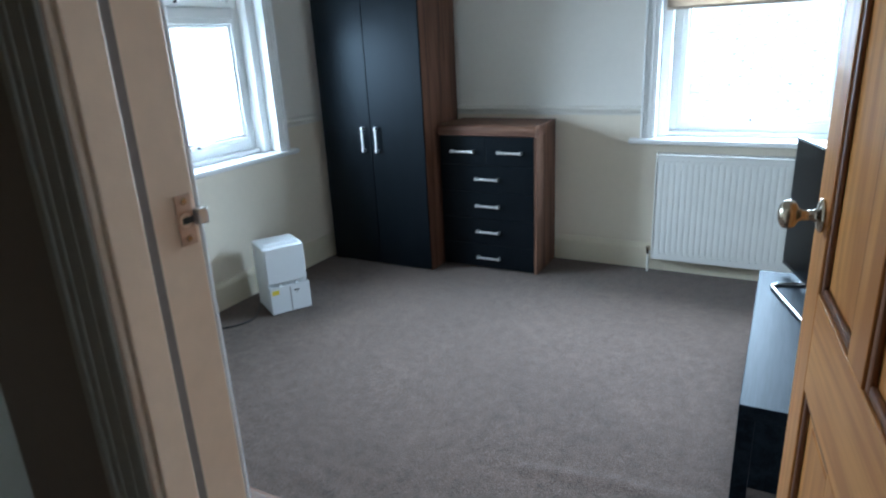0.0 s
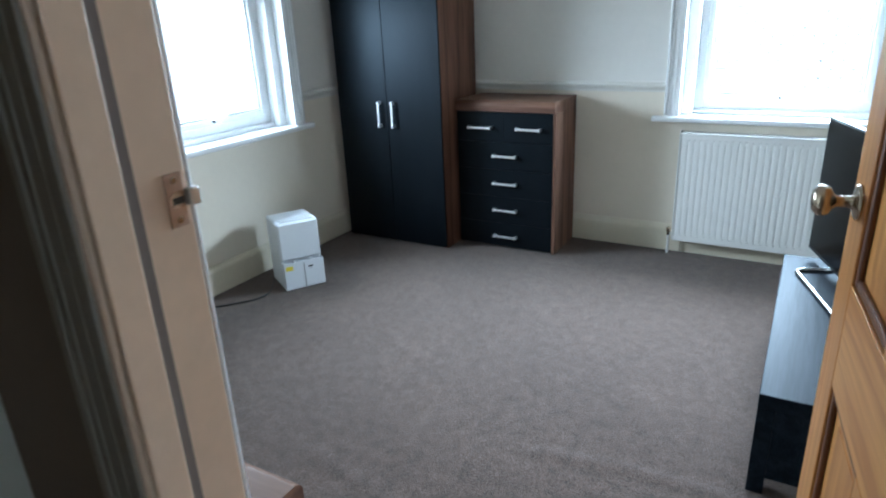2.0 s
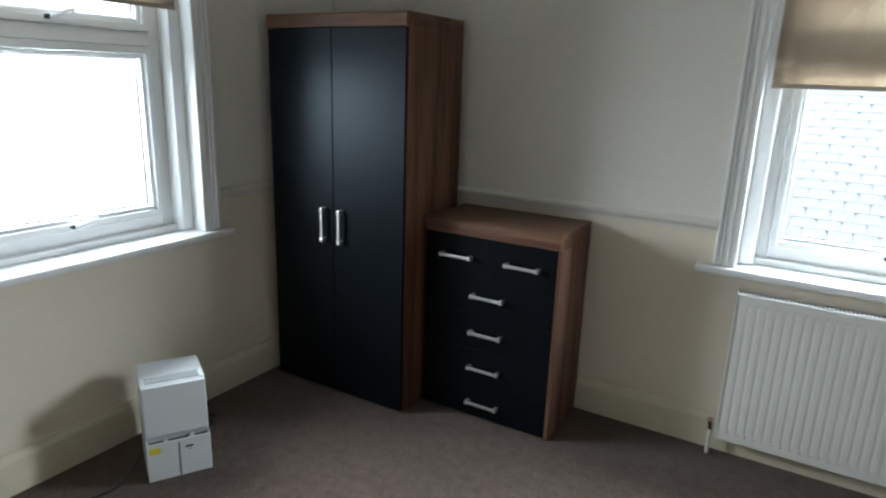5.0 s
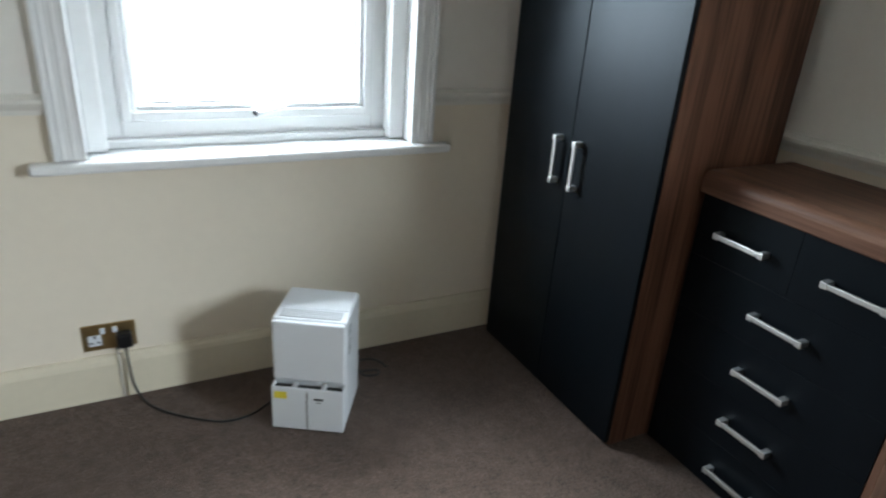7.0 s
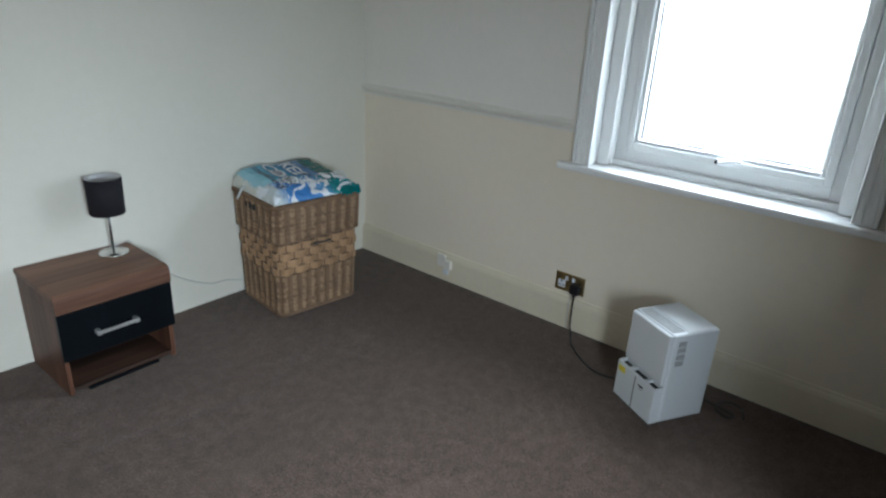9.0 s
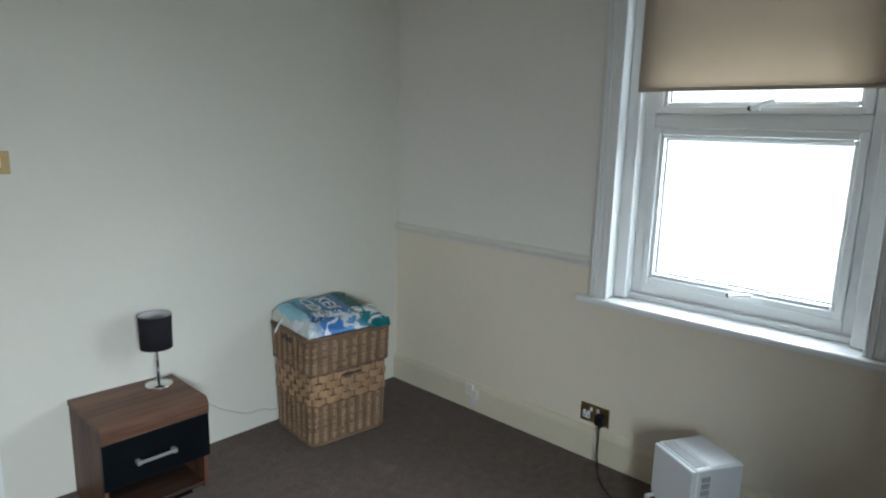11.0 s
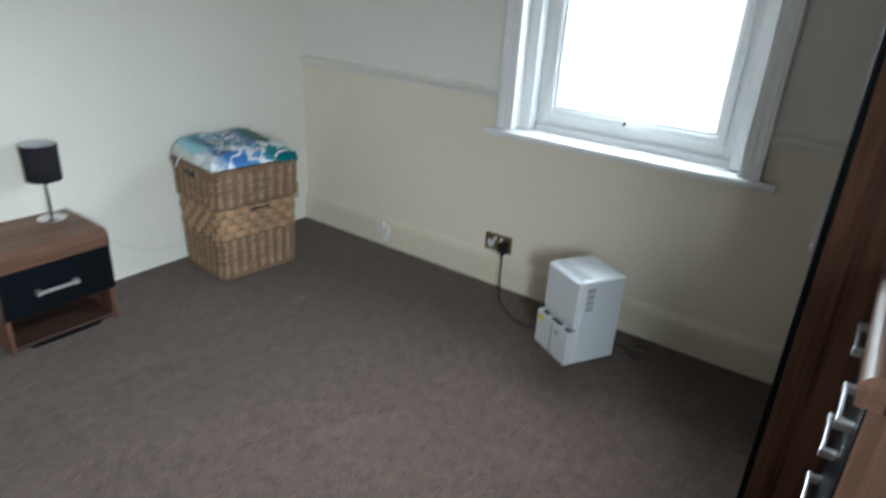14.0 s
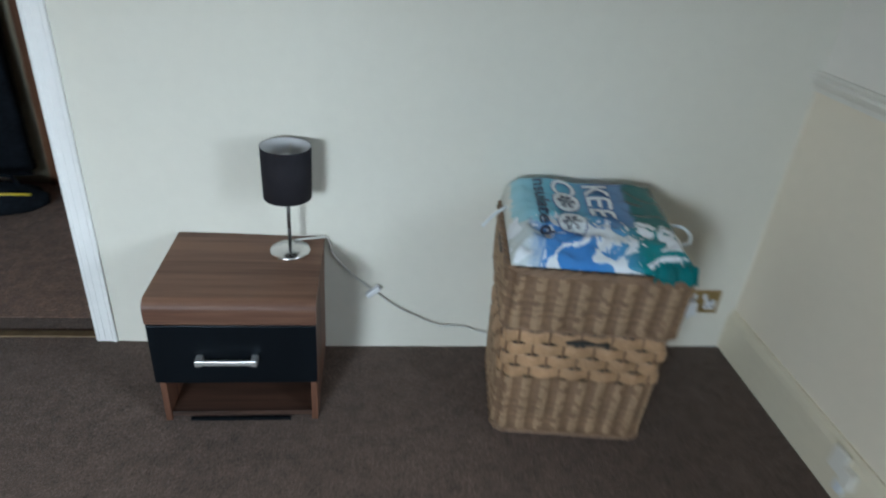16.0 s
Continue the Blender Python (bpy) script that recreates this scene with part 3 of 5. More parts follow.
# ---- doorway ----
def doorway():
    d = thing("door_frame", pose(0, 0, 0), "aged cream painted door lining with rebate and strike plate", "door frame", kind="structure")
    for x0, x1, s in ((DOOR_L - 0.028, DOOR_L, 1), (DOOR_R, DOOR_R + 0.028, -1)):
        part("jamb", box(x0, x1, HALL_Y - 0.003, DOOR_Y - 0.001, 0, DOOR_H, 0.003), M_JAMB, d)
        part("jamb_edge", box(x0, x1 - 0.0005 if s > 0 else x1, DOOR_Y - 0.0005, DOOR_Y + 0.006, 0, DOOR_H, 0.002), M_GLOSS, d, "white painted edge")
        a, b = sorted(((DOOR_L if s > 0 else DOOR_R), (DOOR_L if s > 0 else DOOR_R) + s * 0.010))
        # Thin grey-brown strip paints the shadow in the rebate corner.
        part("rebate_shade", box(*sorted(((DOOR_L if s > 0 else DOOR_R), (DOOR_L if s > 0 else DOOR_R) + s * 0.0035)), 1.6525, 1.668, 0, DOOR_H - 0.012, 0), M_REBATE_SHADE, d, "grey-brown strip for the shadow in the rebate corner")
        part("door_stop", box(a, b, HALL_Y + 0.004, 1.652, 0, DOOR_H - 0.010, 0.002), M_JAMB, d)
    part("head", box(DOOR_L - 0.028, DOOR_R + 0.028, HALL_Y - 0.003, DOOR_Y + 0.002, DOOR_H + 0.0005, DOOR_H + 0.028, 0.003), M_JAMB, d)
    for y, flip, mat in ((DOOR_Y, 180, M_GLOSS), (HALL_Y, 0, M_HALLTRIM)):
        for s in (-1, 1):
            bm = casing(0.0, 0.078, 0.0, DOOR_H + 0.006, s, 0.40) if flip == 0 else casing(0.0, 0.064, 0.0, DOOR_H + 0.006, s, 0.50)
            edge = DOOR_L - 0.006 if (s < 0) == (flip == 0) else DOOR_R + 0.022
            part("architrave", bm, mat, d, "", pose(edge, y, 0, 0, 0, flip))
        half = (DOOR_R - DOOR_L) / 2 + 0.022
        part("architrave_head", casing_top(0, half + 0.075, DOOR_H + 0.007, 0.085), mat, d, "", pose((DOOR_L + DOOR_R) / 2, y, 0, 0, 0, flip))
    plate = part("strike_plate", box(0, 0.0025, -0.0105, 0.0135, -0.031, 0.031, 0.001), M_COPPER, d, "tarnished strike plate", pose(DOOR_L, 1.7125, 1.277))
    part("latch_disc", lathe([(0.0090, 0), (0.0090, 0.001), (0, 0.001)], 20), M_JAMB, plate, "painted timber in the latch hole", pose(0.0022, 0.001, 0, 0, 90, 0))
    part("latch_hole", box(0.0030, 0.0036, -0.004, 0.0115, -0.0045, 0.0035, 0), M_DARKHOLE, plate, "dark latch slot")
    part("lip", box(-0.001, 0.010, 0.014, 0.030, -0.009, 0.011, 0.002), M_STEEL, plate, "bent steel lip")
    for z in (-0.023, 0.023):
        part("screw", lathe([(0.0045, 0), (0.0035, 0.001), (0, 0.001)], 10), M_BRONZE, plate, "", pose(0.0024, 0.002, z, 0, 90, 0))
    part("threshold_bar", box(DOOR_L + 0.0005, DOOR_R - 0.0005, HALL_Y + 0.085, HALL_Y + 0.118, 0.0, 0.007, 0.003), M_DULLBRASS, d, "dull brass threshold strip")


# Colour of the painted shadow along the jamb.
M_REBATE_SHADE = material("shade_brown", (0.16, 0.13, 0.11), 0.8)
# Landing side of the doorway: shade is mixed into face and trim colours.
M_HALLFACE = material("shaded_brown_paint", (0.17, 0.13, 0.10), 0.8, vary=0.05, scale=2.0, fine=25, bump=0.1, bump_scale=60, spec=0.2)
M_HALLTRIM = material("shaded_olive_gloss", (0.215, 0.185, 0.14), 0.5, vary=0.06, scale=5, fine=40, bump=0.05, bump_scale=90)
doorway()


def panel_door():
    """A pine panelled door swung open into the room; x runs along the leaf from its hinges, y is its thickness."""
    L, T, Hd = 0.832, 0.042, 2.02
    d = thing("door_1", pose(DOOR_R - 0.004, YS - 0.006, 0.008, 0, 0, 96.8), "open honey pine panelled door with a worn brass knob", "door", kind="structure")
    m = 0.115
    for nm, x0, x1 in (("hinge_stile", 0, m), ("lock_stile", L - m, L)):
        part(nm, box(x0, x1, 0, T, 0, Hd, 0.003), M_PINE_V, d)
    rails = [(0, 0.22), (0.792, 0.990), (1.91, Hd)]
    for z0, z1 in rails:
        part("rail", box(m + 0.0003, L - m - 0.0003, 0.0004, T - 0.0004, z0, z1, 0.002), M_PINE_H, d)
    mid = L / 2
    for (z0, z1) in ((0.22, 0.792), (0.990, 1.91)):
        part("muntin", box(mid - 0.045, mid + 0.045, 0.0004, T - 0.0004, z0 + 0.0003, z1 - 0.0003, 0.002), M_PINE_V, d)
        for x0, x1 in ((m, mid - 0.045), (mid + 0.045, L - m)):
            p = part("panel", box(x0 + 0.001, x1 - 0.001, 0.014, T - 0.014, z0 + 0.001, z1 - 0.001, 0.001), M_PINE_V, d)
            part("raised_field", box(x0 + 0.050, x1 - 0.050, 0.0125, T - 0.0125, z0 + 0.050, z1 - 0.050, 0.0012), M_PINE_V, p)
            for y0, y1 in ((0.004, 0.0145), (T - 0.0145, T - 0.004)):
                part("bead", ring_frame(x0 + 0.0006, x1 - 0.0006, z0 + 0.0006, z1 - 0.0006, 0.018, y0, y1, 0.004), M_PINE_DARK, p, "dark stained moulding")
    for y, turn in ((0.0, 90), (T, -90)):
        k = part("door_knob", lathe([(0.031, 0.0), (0.031, 0.004), (0.026, 0.008), (0.014, 0.010), (0.010, 0.016), (0.009, 0.034), (0.013, 0.040), (0.024, 0.046), (0.0275, 0.055), (0.026, 0.064), (0.018, 0.071), (0.006, 0.0735), (0, 0.0735)], 28),
                 M_BRONZE, d, "worn bronze door knob", pose(L - 0.062, y, 1.122, turn, 0, 0), True)
    for z in (0.22, 1.80):
        part("hinge", lathe([(0.006, 0), (0.006, 0.09)], 12), M_BRASS, d, "brass butt hinge", pose(-0.004, T / 2 - 0.02, z))
    return d


panel_door()

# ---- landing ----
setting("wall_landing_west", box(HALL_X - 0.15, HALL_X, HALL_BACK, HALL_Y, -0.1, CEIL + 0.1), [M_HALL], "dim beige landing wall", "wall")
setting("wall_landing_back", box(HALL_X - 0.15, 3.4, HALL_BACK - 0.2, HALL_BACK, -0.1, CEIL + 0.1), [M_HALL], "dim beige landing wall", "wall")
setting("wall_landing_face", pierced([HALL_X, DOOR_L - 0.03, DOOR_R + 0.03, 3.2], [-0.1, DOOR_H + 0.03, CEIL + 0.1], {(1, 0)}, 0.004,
                                     lambda u, v, d: (u, HALL_Y - d, v)), [M_HALLFACE], "landing wall beside the doorway, browned for its shade", "wall")
# Out of view; the opening is added so daylight reaches the landing.
setting("wall_landing_end", pierced([HALL_BACK, HALL_BACK + 0.2, HALL_Y - 0.1, HALL_Y + 0.165], [-0.1, 1.1, 1.9, CEIL + 0.1], {(1, 1)}, 0.2, lambda u, v, d: (3.2 + d, u, v)), [M_HALL], "unseen landing end wall with an opening added for daylight", "wall")
setting("wall_landing_side", box(XE + 0.2, 3.2, HALL_Y, HALL_Y + 0.165, -0.1, CEIL + 0.1), [M_HALL], "plain landing wall", "wall")
setting("floor_landing", box(HALL_X, 3.2, HALL_BACK, HALL_Y + 0.002, -0.01, 0.002), [M_HALLCARPET], "red-brown landing carpet", "carpet")


def cupboard():
    c = thing("landing_cupboard", pose(0.47, HALL_BACK, 0), "red-brown timber cupboard door on the landing", "cupboard")
    part("cupboard_frame", ring_frame(-0.27, 0.27, 0.0, 2.0, 0.06, 0.0, 0.045, 0.004), M_BROWNDOOR, c)
    leaf = part("cupboard_door", box(-0.208, 0.208, 0.004, 0.034, 0.062, 1.938, 0.003), M_BROWNDOOR, c)
    for z0, z1 in ((0.16, 0.85), (0.97, 1.84)):
        part("panel", box(-0.13, 0.13, 0.032, 0.040, z0, z1, 0.004), M_BROWNDOOR, leaf)


cupboard()


def coat(x, wide, top, bottom, mat, label, seed):
    """A hanging garment with folds, on a hook on the landing's back wall."""
    c = thing("hanging_coat", pose(x, HALL_BACK, bottom), label, "coat", "coats on the landing")
    h = top - bottom
    bm = bmesh.new()
    n, rows = 28, 22
    rings = []
    for j in range(rows + 1):
        f = j / rows
        ring = []
        for i in range(n):
            a = 2 * math.pi * i / n
            spread = wide / 2 * (1.0 - 0.10 * f if f < 0.8 else 0.92 - 2.6 * (f - 0.8) ** 1.2)
            spread = max(spread, 0.03)
            fold = 1 + 0.13 * math.sin(5 * a + seed + 1.2 * f) + 0.10 * noise.noise(Vector((3 * math.cos(a), 3 * math.sin(a) + seed, 4 * f)))
            ring.append(bm.verts.new((spread * fold * math.cos(a), 0.105 + 0.085 * fold * math.sin(a) * (1 - 0.45 * f), h * f)))
        rings.append(ring)
    for a, b in zip(rings, rings[1:]):
        for i in range(n):
            bm.faces.new((a[i], a[(i + 1) % n], b[(i + 1) % n], b[i]))
    bm.faces.new(rings[0])
    bm.faces.new(rings[-1])
    part("coat_body", bm, mat, c, smooth=True)
    part("coat_hook", sweep(spline([(0, 0.0, h + 0.03), (0, 0.05, h + 0.01), (0, 0.085, h - 0.01), (0, 0.10, h + 0.03)], 5), 0.006), M_BLACKPLASTIC, c, "black coat hook")


coat(0.96, 0.40, 1.62, 0.10, M_COAT, "long dark navy coat hanging on the landing", 1.0)
coat(1.34, 0.36, 1.66, 0.55, M_COAT_GREEN, "green-grey patterned jacket hanging on the landing", 3.0)


def holdall():
    b = thing("holdall", pose(0.82, 0.78, 0.002, 0, 0, 12), "small black bag with yellow trim on the landing floor", "bag")
    bm = bmesh.new()
    bmesh.ops.create_uvsphere(bm, u_segments=28, v_segments=14, radius=1.0)
    for v in bm.verts:
        x, y, z = v.co
        f = 1 + 0.12 * noise.noise(v.co * 2.3)
        v.co = (0.19 * x * f, 0.095 * y * f, max(0.0, 0.055 + 0.075 * z * f))
    part("bag_body", bm, M_COAT, b, smooth=True)
    part("trim", sweep(spline([(-0.13, 0.06, 0.098), (-0.06, 0.085, 0.115), (0.03, 0.08, 0.118), (0.10, 0.06, 0.108)], 6), 0.006), M_YELLOW, b, "yellow piping")
    part("handle", sweep(spline([(-0.08, 0.0, 0.115), (-0.05, 0.01, 0.17), (0.05, 0.01, 0.17), (0.08, 0.0, 0.115)], 6), 0.008), M_COAT, b)


holdall()


# ---- walnut and black bedroom suite ----
def bar_handle(parent, m, length=0.165):
    """A flat chrome bar on two square feet; its length runs along x, y points into the front."""
    h = part("handle", box(-length / 2, length / 2, -0.030, -0.022, -0.0072, 0.0072, 0.002), M_HANDLE, parent, "chrome bar handle", m)
    for s in (-1, 1):
        x = s * (length / 2 - 0.009)
        part("handle_foot", box(x - 0.009, x + 0.009, -0.032, 0.0, -0.0090, 0.0090, 0.002), M_HANDLE, h)
    return h


def nosed_top(x0, x1, y_front, y_back, z0, z1, round_over=0.030):
    """A thick top whose front edge is rounded over."""
    prof = []
    r = min(round_over, (z1 - z0) * 0.48)
    for k in range(7):
        a = math.pi / 2 * k / 6
        prof.append((y_front + r - r * math.sin(a), z1 - r + r * math.cos(a)))
    prof.append((y_front + 0.002, z0 + 0.004))
    prof += [(y_front + 0.005, z0), (y_front + 0.045, z0), (y_front + 0.045, z1 - 0.022), (y_back, z1 - 0.022), (y_back, z1)]
    bm = bmesh.new()
    a = [bm.verts.new((x0, y, z)) for y, z in prof]
    b = [bm.verts.new((x1, y, z)) for y, z in prof]
    n = len(prof)
    for i in range(n):
        bm.faces.new((a[i], a[(i + 1) % n], b[(i + 1) % n], b[i]))
    bm.faces.new(a)
    bm.faces.new(b)
    return bm


def wardrobe():
    W, D, Hh = 0.795, 0.480, 1.83
    w = thing("wardrobe", pose(-2.085, 4.668, 0), "tall two-door wardrobe with black doors and walnut sides", "wardrobe")
    part("side_panel", box(0.0, 0.018, 0.021, D, 0, Hh - 0.062, 0.0015), M_WALNUT_V, w, "walnut side panel")
    part("side_panel", box(W - 0.018, W, 0.021, D, 0, Hh - 0.062, 0.0015), M_WALNUT_V, w, "walnut side panel")
    part("top_panel", nosed_top(0.0, W, 0.0, D, Hh - 0.060, Hh, 0.012), M_WALNUT_H, w, "walnut top with a rounded front")
    for x0, x1 in ((0.0, 0.018), (W - 0.018, W)):
        part("side_cheek", box(x0, x1, 0.046, D, Hh - 0.0615, Hh - 0.0225, 0.001), M_WALNUT_V, w)
    part("back_panel", box(0.0185, W - 0.0205, D - 0.006, D, 0.05, Hh - 0.063), M_WALNUT_V, w)
    part("plinth", box(0.0185, W - 0.0205, 0.035, 0.05, 0, 0.06), M_BLACK, w)
    mid = 0.392
    for x0, x1, hx in ((0.002, mid - 0.0015, mid - 0.053), (mid + 0.0015, W - 0.002, mid + 0.051)):
        d = part("door", box(x0, x1, 0.002, 0.020, 0.012, Hh - 0.064, 0.002), M_BLACK, w, "black door")
        bar_handle(d, pose(hx, 0.002, 0.872, 0, 90, 0))


wardrobe()


def chest():
    W, D, Hh = 0.665, 0.385, 0.955
    c = thing("chest_of_drawers", pose(-1.275, 4.822, 0), "tall six-drawer chest with black fronts and walnut top", "chest of drawers")
    part("side_panel", box(0.0, 0.018, 0.040, D, 0, Hh - 0.066, 0.0015), M_WALNUT_V, c)
    part("side_panel", box(W - 0.018, W, 0.1505, D, 0, Hh - 0.066, 0.0015), M_WALNUT_V, c, "walnut side panel")
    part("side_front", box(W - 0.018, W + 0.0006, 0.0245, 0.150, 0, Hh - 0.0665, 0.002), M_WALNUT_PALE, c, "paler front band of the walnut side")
    part("top_panel", nosed_top(0.0, W, 0.0, D, Hh - 0.065, Hh), M_WALNUT_H, c, "walnut top with a rounded front")
    for x0, x1 in ((0.0, 0.018), (W - 0.018, W)):
        part("side_cheek", box(x0, x1, 0.046, D, Hh - 0.0655, Hh - 0.0225, 0.001), M_WALNUT_V, c)
    part("back_panel", box(0.0185, W - 0.0265, D - 0.006, D, 0.02, Hh - 0.07), M_WALNUT_V, c)
    part("carcass", box(0.0185, W - 0.0265, 0.042, 0.30, 0.03, Hh - 0.07), M_BLACK, c)
    rows = [0.012, 0.170, 0.347, 0.524, 0.700, 0.886]
    heights = [0.082, 0.261, 0.436, 0.614, 0.788]
    right = W - 0.019
    for k in range(5):
        z0, z1 = rows[k] + 0.0006, rows[k + 1] - 0.0006
        cells = [(0.002, right)] if k < 4 else [(0.002, right / 2 - 0.0005), (right / 2 + 0.0005, right)]
        for x0, x1 in cells:
            d = part("drawer", box(x0, x1, 0.022, 0.040, z0, z1, 0.0007), M_BLACK, c, "black drawer front")
            centre = 0.335 if k < 4 else (0.168 if x0 < 0.1 else 0.494)
            bar_handle(d, pose(centre, 0.022, heights[k]))


chest()


def bedside():
    W, D, Hh = 0.447, 0.385, 0.436
    b = thing("bedside_table", pose(-0.242, 2.141, 0, 0, 0, 180), "small walnut bedside table with one black drawer", "bedside table")
    part("top_panel", nosed_top(0.0, W, 0.0, D, Hh - 0.075, Hh), M_WALNUT_H, b, "walnut top with a rounded front")
    for x0, x1 in ((0.004, 0.022), (W - 0.022, W - 0.004)):
        part("side_panel", box(x0, x1, 0.024, D, 0.0, Hh - 0.076, 0.0015), M_WALNUT_V, b)
        part("side_cheek", box(x0, x1, 0.047, D, Hh - 0.0755, Hh - 0.0225, 0.001), M_WALNUT_V, b)
    # Black back and darkened shelf paint the shade inside the open bay.
    part("back_panel", box(0.0225, W - 0.0225, D - 0.008, D - 0.001, 0.01, Hh - 0.08), M_BLACK, b)
    part("shelf", box(0.0225, W - 0.0225, 0.030, D - 0.009, 0.012, 0.028, 0.001), M_WALNUT_SHADED, b)
    part("plinth", box(0.075, W - 0.085, 0.020, 0.0295, 0.0, 0.009), M_BLACK, b, "black plinth strip")
    part("drawer_box", box(0.026, W - 0.026, 0.023, D - 0.03, 0.175, 0.345), M_BLACK, b)
    d = part("drawer", box(0.001, W - 0.001, 0.004, 0.022, 0.160, Hh - 0.078, 0.002), M_BLACK, b, "black drawer front")
    bar_handle(d, pose(0.205, 0.004, 0.253))


bedside()


def table_lamp():
    l = thing("table_lamp", pose(-0.592, 1.862, 0.4365), "small table lamp with charcoal drum shade and chrome base", "table lamp")
    part("base", lathe([(0.060, 0), (0.060, 0.004), (0.057, 0.008), (0.020, 0.011), (0.008, 0.014), (0, 0.014)], 36), M_CHROME, l, "round chrome base", smooth=True)
    part("stem", lathe([(0.0058, 0.012), (0.0058, 0.215)], 14), M_DARKCHROME, l, "slim metal stem", smooth=True)
    part("lamp_holder", lathe([(0.014, 0.205), (0.016, 0.215), (0.016, 0.255), (0.012, 0.26), (0, 0.26)], 16), M_WHITEPLASTIC, l, smooth=True)
    part("bulb", lathe([(0.009, 0.255), (0.017, 0.275), (0.020, 0.292), (0.014, 0.308), (0, 0.313)], 16), M_WHITEPLASTIC, l, "white bulb", smooth=True)
    shade = part("shade", lathe([(0.0685, 0.181), (0.0710, 0.335), (0.0698, 0.335), (0.0674, 0.181)], 48), M_SHADE, l, "charcoal fabric drum shade", smooth=True)
    part("shade_lining", lathe([(0.0670, 0.1815), (0.0694, 0.3345), (0.0688, 0.3345), (0.0664, 0.1815)], 48), M_SHADE_IN, shade, "silver lining", smooth=True)
    for k in range(3):
        a = 2 * math.pi * k / 3 + 0.4
        part("spider", sweep([(0.013 * math.cos(a), 0.013 * math.sin(a), 0.258), (0.066 * math.cos(a), 0.066 * math.sin(a), 0.322)], 0.0016, 6), M_STEEL, shade)


table_lamp()


def lamp_flex():
    f = thing("lamp_flex", pose(0, 0, 0), "pale lamp flex with an inline switch along the wall", "cable")
    pts = spline([(-0.600, 1.806, 0.444), (-0.66, 1.79, 0.444), (-0.699, 1.779, 0.437), (-0.712, 1.775, 0.38), (-0.765, 1.776, 0.315), (-0.84, 1.777, 0.245), (-0.92, 1.777, 0.180), (-1.0, 1.777, 0.135), (-1.08, 1.777, 0.100), (-1.17, 1.777, 0.095), (-1.26, 1.777, 0.068), (-1.6, 1.776, 0.06), (-1.90, 1.777, 0.14), (-1.965, 1.788, 0.175)], 8)
    part("flex", sweep(pts, 0.0032, 8), M_WHITECABLE, f, smooth=True)
    part("inline_switch", box(-0.028, 0.028, -0.009, 0.009, -0.010, 0.010, 0.005, 3), M_WHITEPLASTIC, f, "white inline switch", pose(-0.845, 1.782, 0.241, 0, 40, 0))


lamp_flex()


# ---- wicker hamper and the bag on it ----
HB = pose(-1.452, 2.012, 0, 0, 0, -6.5)


def loop_at(z, half_x, half_y, r, n):
    """Points round a rounded rectangle, with their outward directions."""
    out = []
    per = 4 * (half_x + half_y)
    for k in range(n):
        s = per * k / n
        if s < 2 * half_x:
            p, o = Vector((-half_x + s, -half_y, z)), Vector((0, -1, 0))
        elif s < 2 * half_x + 2 * half_y:
            p, o = Vector((half_x, -half_y + s - 2 * half_x, z)), Vector((1, 0, 0))
        elif s < 4 * half_x + 2 * half_y:
            p, o = Vector((half_x - (s - 2 * half_x - 2 * half_y), half_y, z)), Vector((0, 1, 0))
        else:
            p, o = Vector((-half_x, half_y - (s - 4 * half_x - 2 * half_y), z)), Vector((-1, 0, 0))
        cx, cy = max(-half_x + r, min(half_x - r, p.x)), max(-half_y + r, min(half_y - r, p.y))
        d = Vector((p.x - cx, p.y - cy, 0))
        if d.length > 1e-6 and abs(p.x) > half_x - r and abs(p.y) > half_y - r:
            o = d.normalized()
            p = Vector((cx, cy, z)) + o * r
        out.append((p, o))
    return out


def weave(z0, z1, size, pitch, stakes, amp, height, thick, ribbed=False):
    """Rows of strands that pass in front of and behind upright stakes."""
    bm = bmesh.new()
    n = stakes * 4
    rows = max(1, round((z1 - z0) / pitch))
    for j in range(rows):
        z = z0 + pitch * (j + 0.5)
        hx, hy = size(z)
        loop = loop_at(z, hx, hy, 0.035, n)
        rings = []
        for k, (p, o) in enumerate(loop):
            w = math.cos(2 * math.pi * k / 8.0 + 0.9 * noise.noise(Vector((k * 0.11, j * 0.12, 5)))) if ribbed else math.cos(math.pi * (k / 4.0 + j))
            c = p + o * (amp * w + 0.0012 * noise.noise(Vector((k * 0.3, j * 1.7, 2)))) + Vector((0, 0, 0.0009 * noise.noise(Vector((k * 0.25, j, 9)))))
            up = Vector((0, 0, height / 2))
            ou = o * (thick / 2)
            rings.append([bm.verts.new(c + ou * 0.8 - up * 0.75), bm.verts.new(c + ou), bm.verts.new(c + ou * 0.8 + up * 0.75), bm.verts.new(c + up - ou), bm.verts.new(c - up - ou)])
        for k in range(n):
            a, b = rings[k], rings[(k + 1) % n]
            for i in range(5):
                f = bm.faces.new((a[i], a[(i + 1) % 5], b[(i + 1) % 5], b[i]))
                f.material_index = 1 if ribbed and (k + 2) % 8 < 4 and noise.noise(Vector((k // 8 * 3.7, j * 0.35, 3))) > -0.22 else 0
    return bm


